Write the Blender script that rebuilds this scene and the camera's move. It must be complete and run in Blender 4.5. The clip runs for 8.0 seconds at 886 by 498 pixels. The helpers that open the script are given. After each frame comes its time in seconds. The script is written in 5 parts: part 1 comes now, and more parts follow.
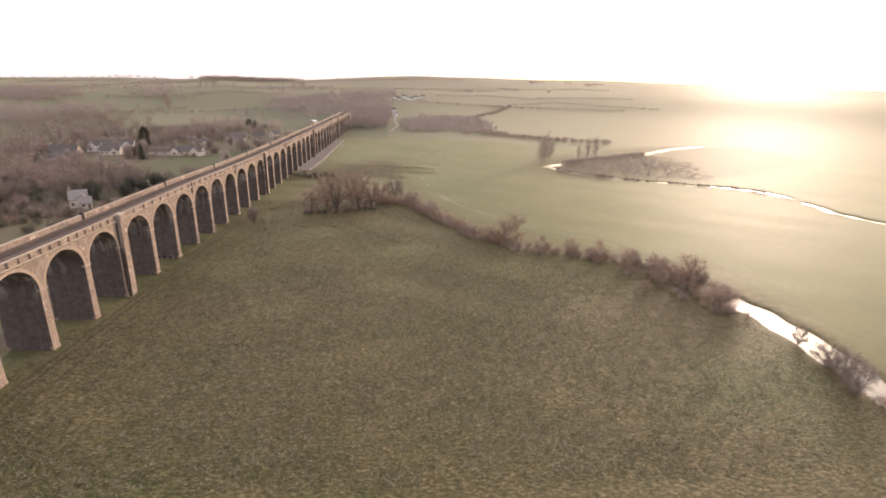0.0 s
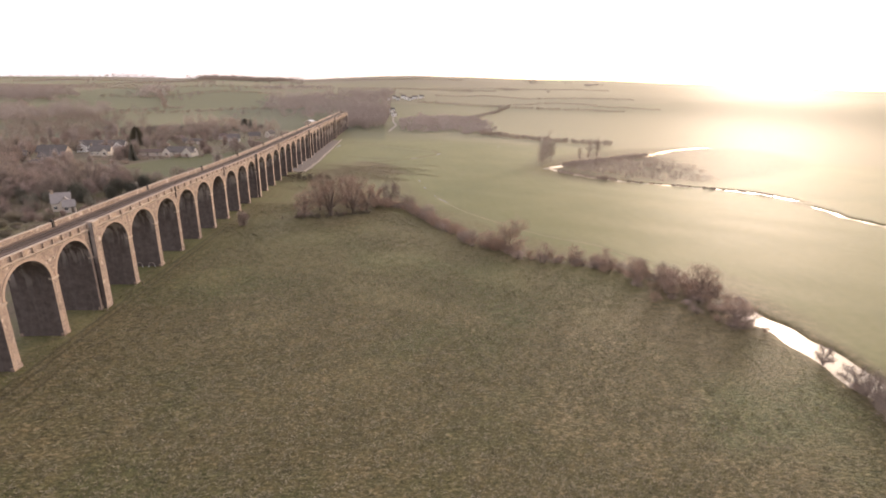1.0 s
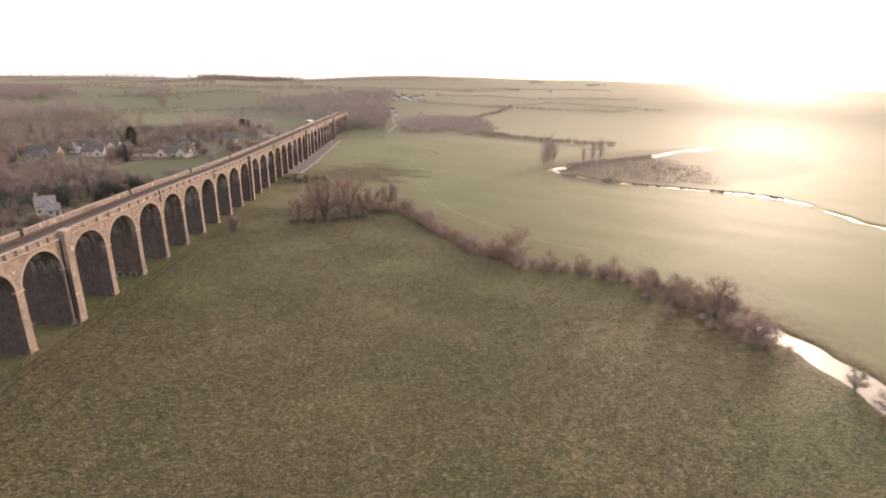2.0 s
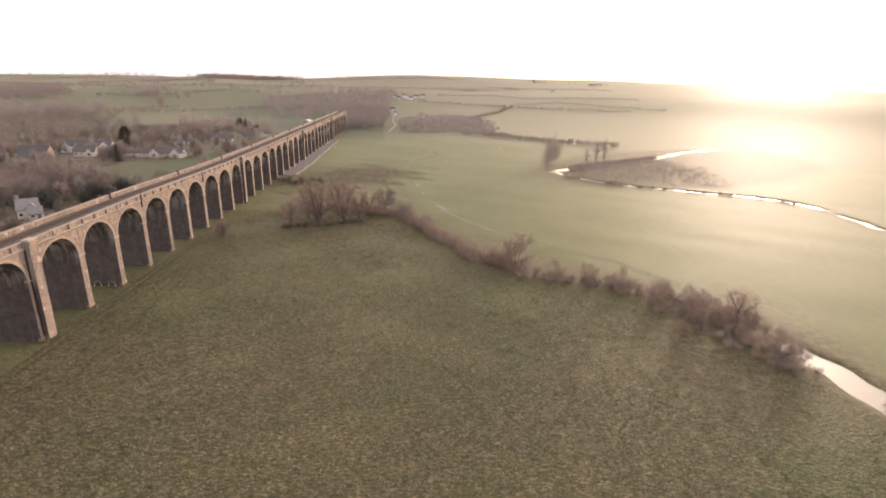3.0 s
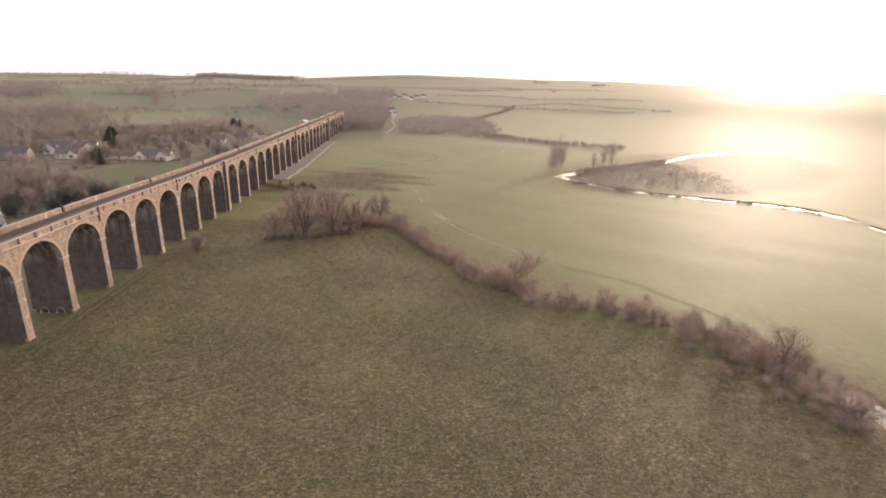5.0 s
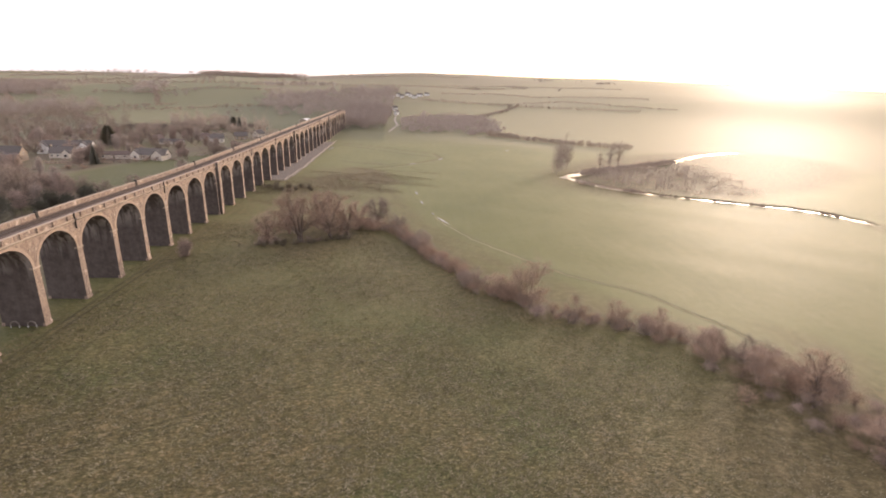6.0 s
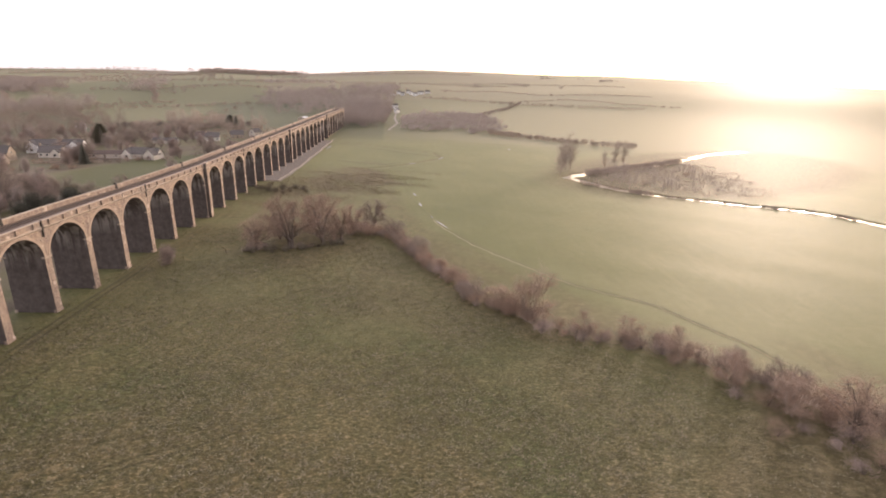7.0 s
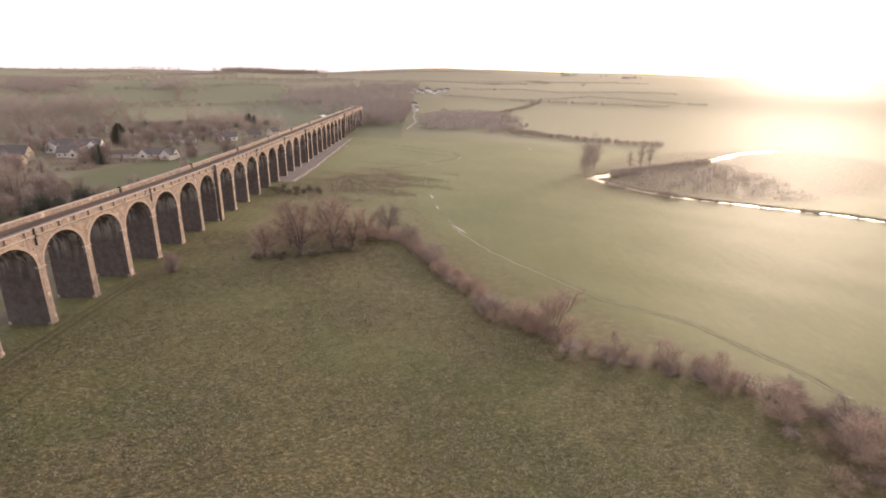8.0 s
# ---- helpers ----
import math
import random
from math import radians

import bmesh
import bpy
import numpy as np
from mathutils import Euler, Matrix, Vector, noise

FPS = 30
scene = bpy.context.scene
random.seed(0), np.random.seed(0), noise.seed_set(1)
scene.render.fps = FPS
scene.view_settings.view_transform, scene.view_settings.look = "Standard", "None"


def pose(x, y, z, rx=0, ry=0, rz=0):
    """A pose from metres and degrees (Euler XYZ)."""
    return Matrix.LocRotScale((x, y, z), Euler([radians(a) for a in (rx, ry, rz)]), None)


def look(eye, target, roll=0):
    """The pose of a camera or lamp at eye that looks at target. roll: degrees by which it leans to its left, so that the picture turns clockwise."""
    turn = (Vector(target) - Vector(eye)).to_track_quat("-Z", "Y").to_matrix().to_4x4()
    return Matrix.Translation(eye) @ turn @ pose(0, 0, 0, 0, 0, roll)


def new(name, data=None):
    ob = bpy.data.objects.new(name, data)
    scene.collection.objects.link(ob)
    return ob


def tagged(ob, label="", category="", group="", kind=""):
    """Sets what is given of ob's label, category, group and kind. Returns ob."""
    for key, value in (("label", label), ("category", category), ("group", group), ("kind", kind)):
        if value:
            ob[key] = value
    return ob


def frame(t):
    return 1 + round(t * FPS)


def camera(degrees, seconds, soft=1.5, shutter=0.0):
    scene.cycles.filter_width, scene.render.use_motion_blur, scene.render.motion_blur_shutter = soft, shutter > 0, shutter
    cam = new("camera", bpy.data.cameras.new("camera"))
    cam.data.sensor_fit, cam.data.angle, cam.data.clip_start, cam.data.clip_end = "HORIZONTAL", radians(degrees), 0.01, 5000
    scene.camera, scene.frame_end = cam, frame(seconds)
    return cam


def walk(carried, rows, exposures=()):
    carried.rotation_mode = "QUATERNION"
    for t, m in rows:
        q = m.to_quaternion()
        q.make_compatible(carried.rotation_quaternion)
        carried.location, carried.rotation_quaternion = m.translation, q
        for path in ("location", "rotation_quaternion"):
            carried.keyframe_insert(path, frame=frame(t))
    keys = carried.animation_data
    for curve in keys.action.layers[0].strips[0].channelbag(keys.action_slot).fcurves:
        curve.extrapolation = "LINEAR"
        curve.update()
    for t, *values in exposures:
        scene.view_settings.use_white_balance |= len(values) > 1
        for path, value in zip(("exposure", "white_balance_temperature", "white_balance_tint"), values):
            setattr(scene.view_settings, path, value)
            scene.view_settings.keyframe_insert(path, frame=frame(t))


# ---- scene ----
cam = camera(81.6, 8.0, soft=1.85)
PATH = [
    (0, (70.517, -124.828, 49.132), (70.634, -122.92, 48.544), 0.8),
    (0.5, (71.135, -120.641, 49.047), (71.254, -118.733, 48.46), 0.8),
    (1, (71.683, -116.444, 48.954), (71.803, -114.536, 48.366), 0.9),
    (1.5, (72.205, -112.204, 48.901), (72.323, -110.296, 48.313), 0.9),
    (3, (73.86, -99.249, 48.667), (73.974, -97.341, 48.077), 1.1),
    (3.5, (74.287, -94.856, 48.621), (74.404, -92.948, 48.032), 1.1),
    (4, (74.551, -90.534, 48.626), (74.673, -88.627, 48.038), 1.3),
    (4.5, (74.991, -86.262, 48.635), (75.11, -84.355, 48.047), 1.3),
    (6, (76.967, -73.457, 48.619), (77.064, -71.55, 48.023), 1.3),
    (6.5, (77.68, -68.888, 48.584), (77.778, -66.982, 47.984), 1.3),
    (7, (78.22, -64.193, 48.55), (78.312, -62.289, 47.946), 1.3),
    (7.5, (78.676, -59.505, 48.535), (78.74, -57.6, 47.926), 1.2),
    (8, (79.12, -54.953, 48.534), (79.138, -53.049, 47.921), 1.0),
]
walk(cam, [(t, look(eye, target, roll)) for t, eye, target, roll in PATH], exposures=[(0, 0.18, 6750, 19), (8, 0.18, 6750, 19)])

# ---- light ----
SUN_AZ, SUN_EL = 35.0, 9.0           # degrees clockwise from +y, degrees above the horizon
world = bpy.data.worlds.new("world")
scene.world = world
world.use_nodes = True
wn = world.node_tree
sky = wn.nodes.new("ShaderNodeTexSky")
sky.sky_type = "NISHITA"
sky.sun_disc = False
sky.sun_elevation, sky.sun_rotation = radians(SUN_EL), radians(SUN_AZ)
sky.altitude, sky.air_density, sky.dust_density, sky.ozone_density = 50, 1.0, 3.5, 1.0
# a thin white winter haze over the whole sky
veil = wn.nodes.new("ShaderNodeMix")
veil.data_type, veil.blend_type = "RGBA", "ADD"
veil.inputs[0].default_value = 1.0
veil.inputs[7].default_value = (7.6, 7.2, 7.5, 1)
wn.links.new(sky.outputs[0], veil.inputs[6])
wn.links.new(veil.outputs[2], wn.nodes["Background"].inputs[0])
wn.nodes["Background"].inputs[1].default_value = 0.12
sun_dir = Vector((math.sin(radians(SUN_AZ)) * math.cos(radians(SUN_EL)),
                  math.cos(radians(SUN_AZ)) * math.cos(radians(SUN_EL)), math.sin(radians(SUN_EL))))
sun = new("sun", bpy.data.lights.new("sun", "SUN"))
sun.data.energy, sun.data.angle, sun.data.color = 2.0, radians(11), (1.0, 0.855, 0.70)
sun.matrix_world = look(sun_dir * 3000, (0, 0, 0))


# ---- materials ----
def lin(r, g, b):
    """sRGB 0..255 to linear."""
    return tuple(((c / 255 + 0.055) / 1.055) ** 2.4 if c > 10 else c / 255 / 12.92 for c in (r, g, b)) + (1.0,)


class Mat:
    """A small writer of node materials."""

    def __init__(self, name):
        self.m = bpy.data.materials.new(name)
        self.m.use_nodes = True
        self.t = self.m.node_tree
        self.b = self.t.nodes["Principled BSDF"]
        self.geo = self.t.nodes.new("ShaderNodeNewGeometry")
        self.obj = self.t.nodes.new("ShaderNodeObjectInfo")

    def link(self, a, b):
        self.t.links.new(a, b)

    def noise(self, scale, detail=4.0, rough=0.6, stretch=None):
        n = self.t.nodes.new("ShaderNodeTexNoise")
        n.inputs["Scale"].default_value, n.inputs["Detail"].default_value, n.inputs["Roughness"].default_value = scale, detail, rough
        src = self.geo.outputs["Position"]
        if stretch:
            mp = self.t.nodes.new("ShaderNodeMapping")
            mp.inputs["Scale"].default_value = stretch
            self.link(src, mp.inputs[0])
            src = mp.outputs[0]
        self.link(src, n.inputs["Vector"])
        return n.outputs["Fac"]

    def ramp(self, fac, stops):
        r = self.t.nodes.new("ShaderNodeValToRGB")
        el = r.color_ramp.elements
        el[0].position, el[0].color = stops[0]
        el[1].position, el[1].color = stops[-1]
        for p, c in stops[1:-1]:
            e = el.new(p)
            e.color = c
        self.link(fac, r.inputs[0])
        return r.outputs[0]

    def mix(self, fac, a, b, mode="MIX"):
        n = self.t.nodes.new("ShaderNodeMix")
        n.data_type, n.blend_type = "RGBA", mode
        for sock, v in ((n.inputs[0], fac), (n.inputs[6], a), (n.inputs[7], b)):
            if isinstance(v, (int, float, tuple)):
                sock.default_value = v
            else:
                self.link(v, sock)
        return n.outputs[2]

    def math(self, op, a, b=0.0, c=None):
        n = self.t.nodes.new("ShaderNodeMath")
        n.operation = op
        for i, v in enumerate((a, b) if c is None else (a, b, c)):
            if isinstance(v, (int, float)):
                n.inputs[i].default_value = v
            else:
                self.link(v, n.inputs[i])
        return n.outputs[0]

    def attr(self, name):
        n = self.t.nodes.new("ShaderNodeAttribute")
        n.attribute_name = name
        return n.outputs["Fac"]

    def color(self, v):
        if isinstance(v, tuple):
            self.b.inputs["Base Color"].default_value = v
        else:
            self.link(v, self.b.inputs["Base Color"])

    def bump(self, h, strength=0.5, dist=0.05):
        n = self.t.nodes.new("ShaderNodeBump")
        n.inputs["Strength"].default_value, n.inputs["Distance"].default_value = strength, dist
        self.link(h, n.inputs["Height"])
        self.link(n.outputs[0], self.b.inputs["Normal"])

    def set(self, **kw):
        for k, v in kw.items():
            self.b.inputs[k.replace("_", " ").title().replace("Ior", "IOR")].default_value = v
        return self


def simple(name, dark, light, scale=3.0, rough=0.85, metal=0.0, relief=0.02, spread=0.15):
    """Two-tone surface with fine and coarse variation and a random shade per object."""
    k = Mat(name)
    fine = k.noise(scale * 6, 5)
    coarse = k.noise(scale * 0.5, 3)
    f = k.math("ADD", k.math("MULTIPLY", fine, 0.5), k.math("MULTIPLY", coarse, 0.5))
    f = k.math("ADD", f, k.math("MULTIPLY", k.math("SUBTRACT", k.obj.outputs["Random"], 0.5), spread))
    k.color(k.ramp(f, [(0.3, dark), (0.7, light)]))
    k.bump(fine, 0.6, relief)
    k.set(roughness=rough, metallic=metal)
    return k.m


def grass_material():
    k = Mat("grassland")
    rough, damp, field, worn = k.attr("rough"), k.attr("damp"), k.attr("field"), k.attr("worn")
    big = k.noise(0.025, 4, 0.55)
    mid = k.noise(0.35, 5, 0.65)
    tuft = k.noise(1.5, 6, 0.68, stretch=(0.8, 1.3, 1.0))
    fine = k.noise(6.0, 4, 0.7)
    # smooth meadow
    lines = k.noise(0.5, 3, 0.6, stretch=(1.0, 0.06, 1.0))
    meadow = k.ramp(k.math("ADD", k.math("ADD", k.math("ADD", k.math("MULTIPLY", big, 0.4), k.math("MULTIPLY", mid, 0.25)), k.math("MULTIPLY", lines, 0.15)), k.math("MULTIPLY", tuft, 0.2)),
                    [(0.32, (0.072, 0.086, 0.025, 1)), (0.5, (0.106, 0.114, 0.037, 1)), (0.70, (0.150, 0.146, 0.060, 1))])
    # tussocky pasture: straw-coloured tips, green hollows darkened in colour for their shade
    tuss = k.ramp(tuft, [(0.30, (0.030, 0.027, 0.011, 1)), (0.44, (0.072, 0.064, 0.028, 1)), (0.54, (0.115, 0.098, 0.048, 1)), (0.66, (0.218, 0.183, 0.108, 1))])
    tone = k.ramp(mid, [(0.35, (0.78, 0.84, 0.80, 1)), (0.65, (1.20, 1.12, 1.10, 1))])
    tuss = k.mix(1.0, tuss, tone, "MULTIPLY")
    wide = k.ramp(big, [(0.38, (0.74, 0.90, 0.72, 1)), (0.5, (1.0, 0.98, 0.94, 1)), (0.64, (1.10, 1.05, 1.04, 1))])
    tuss = k.mix(1.0, tuss, wide, "MULTIPLY")
    col = k.mix(rough, meadow, tuss)
    # farther fields differ in crop and colour; on the sun side they are paler for glare
    far = k.ramp(field, [(0.0, (0.052, 0.060, 0.027, 1)), (0.3, (0.088, 0.092, 0.038, 1)), (0.5, (0.125, 0.113, 0.062, 1)),
                         (0.75, (0.122, 0.098, 0.066, 1)), (1.0, (0.072, 0.058, 0.042, 1))])
    col = k.mix(k.attr("hill"), col, far)
    # wheel ruts along the foot of the viaduct and across the pasture
    se = k.t.nodes.new("ShaderNodeSeparateXYZ")
    k.link(k.geo.outputs["Position"], se.inputs[0])
    px, py = se.outputs[0], se.outputs[1]
    bend = k.math("ADD", px, k.math("MULTIPLY", k.math("SINE", k.math("DIVIDE", py, 23.0)), 0.9))
    cross = k.math("SUBTRACT", k.math("ADD", py, k.math("MULTIPLY", k.math("SINE", k.math("DIVIDE", px, 28.0)), 7.0)), k.math("MULTIPLY", px, 0.55))
    rut = None
    for line, at, wide in ((bend, 7.0, 0.35), (bend, 14.0, 0.35), (cross, -22.0, 0.3), (cross, -20.2, 0.3), (cross, 31.0, 0.28), (cross, 32.8, 0.28)):
        m = k.math("SUBTRACT", 1.0, k.math("DIVIDE", k.math("ABSOLUTE", k.math("SUBTRACT", k.math("ADD", line, k.math("MULTIPLY", mid, 2.4)), at + 1.2)), wide))
        m = k.math("MAXIMUM", m, 0.0)
        rut = m if rut is None else k.math("MAXIMUM", rut, m)
    rut = k.math("MULTIPLY", k.math("MULTIPLY", k.math("MINIMUM", k.math("MULTIPLY", rut, 2.0), 1.0), rough), k.math("MINIMUM", k.math("MAXIMUM", k.math("MULTIPLY_ADD", k.noise(0.13, 4, 0.7), 5.0, -2.1), 0.08), 0.62))
    col = k.mix(rut, col, (0.020, 0.019, 0.008, 1))
    # the trodden way along the foot of the piers
    foot = None
    for at in (2.3, 4.1):
        m = k.math("MAXIMUM", k.math("SUBTRACT", 1.0, k.math("DIVIDE", k.math("ABSOLUTE", k.math("SUBTRACT", k.math("ADD", px, k.math("MULTIPLY", mid, 1.2)), at + 0.6)), 0.7)), 0.0)
        foot = m if foot is None else k.math("MAXIMUM", foot, m)
    foot = k.math("MULTIPLY", k.math("MULTIPLY", foot, k.math("MINIMUM", k.math("MULTIPLY", rough, 2.0), 1.0)), k.math("MINIMUM", k.math("MULTIPLY_ADD", big, 2.2, -0.4), 0.8))
    col = k.mix(foot, col, (0.030, 0.027, 0.012, 1))
    # old curved hoof and plough marks near the viaduct
    mark = k.math("MAXIMUM", k.math("SUBTRACT", 1.0, k.math("DIVIDE", k.math("ABSOLUTE", k.math("SUBTRACT", k.noise(0.16, 3, 0.45), 0.5)), 0.014)), 0.0)
    near = k.math("MULTIPLY", k.math("MINIMUM", k.math("MAXIMUM", k.math("DIVIDE", k.math("SUBTRACT", 34.0, px), 14.0), 0.12), 1.0), rough)
    col = k.mix(k.math("MULTIPLY", k.math("MULTIPLY", mark, near), 0.75), col, (0.026, 0.022, 0.010, 1))
    brown = k.ramp(k.noise(0.5, 6, 0.75), [(0.35, (0.044, 0.033, 0.017, 1)), (0.5, (0.100, 0.078, 0.040, 1)), (0.66, (0.20, 0.152, 0.084, 1))])
    col = k.mix(damp, col, brown)
    path = k.ramp(fine, [(0.3, (0.075, 0.062, 0.032, 1)), (0.7, (0.19, 0.155, 0.09, 1))])
    col = k.mix(worn, col, path)
    k.color(col)
    h = k.math("ADD", k.math("MULTIPLY", tuft, k.math("MULTIPLY_ADD", rough, 0.8, 0.22)), k.math("MULTIPLY", fine, 0.12))
    k.bump(h, 0.6, 0.4)
    k.set(roughness=0.66)
    gloss = k.attr("gloss")      # short meadow grass shines, more on the sun side to stand for glare; long dead grass does not
    k.link(k.math("MULTIPLY_ADD", gloss, 0.19, 0.07), k.b.inputs["Specular IOR Level"])
    k.link(k.math("MULTIPLY_ADD", gloss, 0.16, 0.05), k.b.inputs["Sheen Weight"])
    k.b.inputs["Sheen Roughness"].default_value = 0.45
    k.b.inputs["Sheen Tint"].default_value = (1.0, 0.92, 0.70, 1)
    return k.m


def brick_material():
    """Weathered red-buff brick with courses, pale repaired patches and dark run marks."""
    k = Mat("weathered_brick")
    br = k.t.nodes.new("ShaderNodeTexBrick")
    co = k.t.nodes.new("ShaderNodeCombineXYZ")
    se = k.t.nodes.new("ShaderNodeSeparateXYZ")
    k.link(k.geo.outputs["Position"], se.inputs[0])
    k.link(k.math("ADD", se.outputs[0], se.outputs[1]), co.inputs[0])
    k.link(se.outputs[2], co.inputs[1])
    k.link(co.outputs[0], br.inputs["Vector"])
    br.inputs["Scale"].default_value = 1.0
    br.inputs["Brick Width"].default_value, br.inputs["Row Height"].default_value, br.inputs["Mortar Size"].default_value = 0.225, 0.075, 0.006
    br.inputs["Color1"].default_value, br.inputs["Color2"].default_value = (0.238, 0.174, 0.138, 1), (0.335, 0.256, 0.208, 1)
    br.inputs["Mortar"].default_value = (0.42, 0.36, 0.29, 1)
    blotch = k.ramp(k.noise(0.45, 6, 0.7), [(0.3, (0.64, 0.61, 0.58, 1)), (0.5, (1.0, 1.0, 1.0, 1)), (0.72, (1.26, 1.22, 1.12, 1))])
    col = k.mix(1.0, br.outputs["Color"], blotch, "MULTIPLY")
    streak = k.ramp(k.noise(1.0, 4, 0.6, stretch=(1.6, 1.6, 0.10)), [(0.38, (0.62, 0.58, 0.56, 1)), (0.56, (1.0, 1.0, 1.0, 1))])
    col = k.mix(0.55, col, streak, "MULTIPLY")
    speck = k.ramp(k.noise(2.6, 5, 0.75), [(0.3, (0.62, 0.58, 0.56, 1)), (0.48, (1.0, 1.0, 1.0, 1)), (0.66, (1.28, 1.24, 1.18, 1))])
    col = k.mix(0.8, col, speck, "MULTIPLY")
    pale = k.ramp(k.noise(0.55, 2, 0.4), [(0.62, (0, 0, 0, 1)), (0.68, (1, 1, 1, 1))])
    col = k.mix(k.math("MULTIPLY", pale, 0.7), col, (0.62, 0.50, 0.40, 1))
    k.color(col)
    k.bump(br.outputs["Fac"], 0.4, 0.01)
    k.set(roughness=0.92)
    return k.m


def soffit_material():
    """Engineering brick of the arch undersides and pier flanks, darkened in colour for their shade, with lime runs."""
    k = Mat("stained_shaded_brick")
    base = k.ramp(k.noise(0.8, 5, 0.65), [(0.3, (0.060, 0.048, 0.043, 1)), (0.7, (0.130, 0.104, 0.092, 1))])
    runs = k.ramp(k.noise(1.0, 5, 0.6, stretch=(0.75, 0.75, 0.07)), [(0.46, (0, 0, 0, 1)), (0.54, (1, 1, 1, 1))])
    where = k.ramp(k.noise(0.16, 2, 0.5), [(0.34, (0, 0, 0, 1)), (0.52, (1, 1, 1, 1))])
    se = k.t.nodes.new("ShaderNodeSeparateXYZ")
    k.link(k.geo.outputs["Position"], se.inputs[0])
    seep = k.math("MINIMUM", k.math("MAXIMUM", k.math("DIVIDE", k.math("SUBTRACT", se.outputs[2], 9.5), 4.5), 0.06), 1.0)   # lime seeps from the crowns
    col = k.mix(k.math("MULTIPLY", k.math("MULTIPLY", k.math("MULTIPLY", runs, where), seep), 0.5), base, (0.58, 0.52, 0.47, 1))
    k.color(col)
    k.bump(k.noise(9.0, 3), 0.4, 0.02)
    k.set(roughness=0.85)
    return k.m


def twig_material(name, dark, light):
    k = Mat(name)
    f = k.math("ADD", k.math("MULTIPLY", k.noise(0.6, 3), 0.6), k.math("MULTIPLY", k.obj.outputs["Random"], 0.4))
    k.color(k.ramp(f, [(0.25, dark), (0.75, light)]))
    k.set(roughness=0.8)
    return k.m


def water_material():
    k = Mat("river_water")
    k.color((0.035, 0.032, 0.022, 1))
    k.set(roughness=0.26)
    k.b.inputs["IOR"].default_value = 1.33
    k.b.inputs["Specular IOR Level"].default_value = 1.0
    k.b.inputs["Coat Weight"].default_value = 1.0
    k.b.inputs["Coat Roughness"].default_value = 0.34
    k.bump(k.noise(0.8, 3, 0.6), 0.25, 0.05)
    return k.m


def glass_material():
    k = Mat("window_glass")
    k.color((0.03, 0.035, 0.04, 1))
    k.set(roughness=0.05)
    return k.m


M_GRASS, M_BRICK, M_SOFFIT, M_WATER, M_GLASS = grass_material(), brick_material(), soffit_material(), water_material(), glass_material()
M_RING = simple("arch_ring_brick", (0.30, 0.222, 0.172, 1), (0.44, 0.342, 0.265, 1), 1.5, 0.9)
M_COPING = simple("coping_stone", (0.31, 0.245, 0.19, 1), (0.50, 0.41, 0.325, 1), 1.5, 0.9)
M_BALLAST = simple("ballast", (0.095, 0.066, 0.052, 1), (0.20, 0.148, 0.118, 1), 3.0, 0.95, relief=0.06)
M_RAIL = simple("rusty_rail", (0.05, 0.035, 0.028, 1), (0.12, 0.075, 0.05, 1), 4.0, 0.55, 0.6)
M_SLEEPER = simple("sleeper", (0.05, 0.042, 0.036, 1), (0.13, 0.11, 0.095, 1), 3.0, 0.9)
M_IRON = simple("dark_iron", (0.018, 0.016, 0.015, 1), (0.05, 0.042, 0.038, 1), 4.0, 0.6, 0.5)
M_GRAVEL = simple("gravel", (0.115, 0.098, 0.082, 1), (0.27, 0.23, 0.195, 1), 2.0, 0.95, relief=0.06)
M_PALE = simple("pale_gravel", (0.34, 0.28, 0.22, 1), (0.58, 0.50, 0.42, 1), 2.0, 0.95, relief=0.05)
M_BARK = simple("bark", (0.10, 0.076, 0.060, 1), (0.21, 0.165, 0.135, 1), 2.5, 0.9)
M_TWIG = twig_material("twigs", (0.225, 0.175, 0.138, 1), (0.375, 0.298, 0.240, 1))
M_TWIG_RED = twig_material("reddish_twigs", (0.26, 0.193, 0.160, 1), (0.42, 0.322, 0.272, 1))
M_TWIG_GREY = twig_material("grey_twigs", (0.285, 0.232, 0.198, 1), (0.455, 0.378, 0.328, 1))
# lighter copy of the twigs for distant growth: haze put into the colour
M_TWIG_HAZED = twig_material("hazed_twigs", (0.33, 0.262, 0.208, 1), (0.50, 0.41, 0.33, 1))
M_TWIG_HEDGE = twig_material("hawthorn_twigs", (0.255, 0.172, 0.122, 1), (0.43, 0.298, 0.215, 1))
M_TWIG_DARK = twig_material("dark_twigs", (0.12, 0.094, 0.078, 1), (0.21, 0.168, 0.142, 1))
M_EVERGREEN = twig_material("evergreen", (0.11, 0.104, 0.076, 1), (0.21, 0.194, 0.142, 1))
M_YEW = twig_material("yew", (0.050, 0.050, 0.036, 1), (0.115, 0.108, 0.078, 1))
M_BRAMBLE = twig_material("bramble", (0.125, 0.105, 0.070, 1), (0.22, 0.185, 0.125, 1))
M_RENDER = simple("pale_render", (0.52, 0.46, 0.385, 1), (0.72, 0.66, 0.575, 1), 1.0, 0.9)
M_CREAM = simple("cream_stone", (0.50, 0.435, 0.36, 1), (0.70, 0.63, 0.53, 1), 1.2, 0.9)
M_STONE = simple("buff_stone", (0.28, 0.22, 0.165, 1), (0.48, 0.39, 0.30, 1), 1.5, 0.92)
M_SLATE = simple("slate_roof", (0.072, 0.062, 0.056, 1), (0.15, 0.132, 0.12, 1), 2.0, 0.88)
M_SLATE_PALE = simple("pale_slate_roof", (0.17, 0.15, 0.137, 1), (0.31, 0.28, 0.26, 1), 2.0, 0.85)
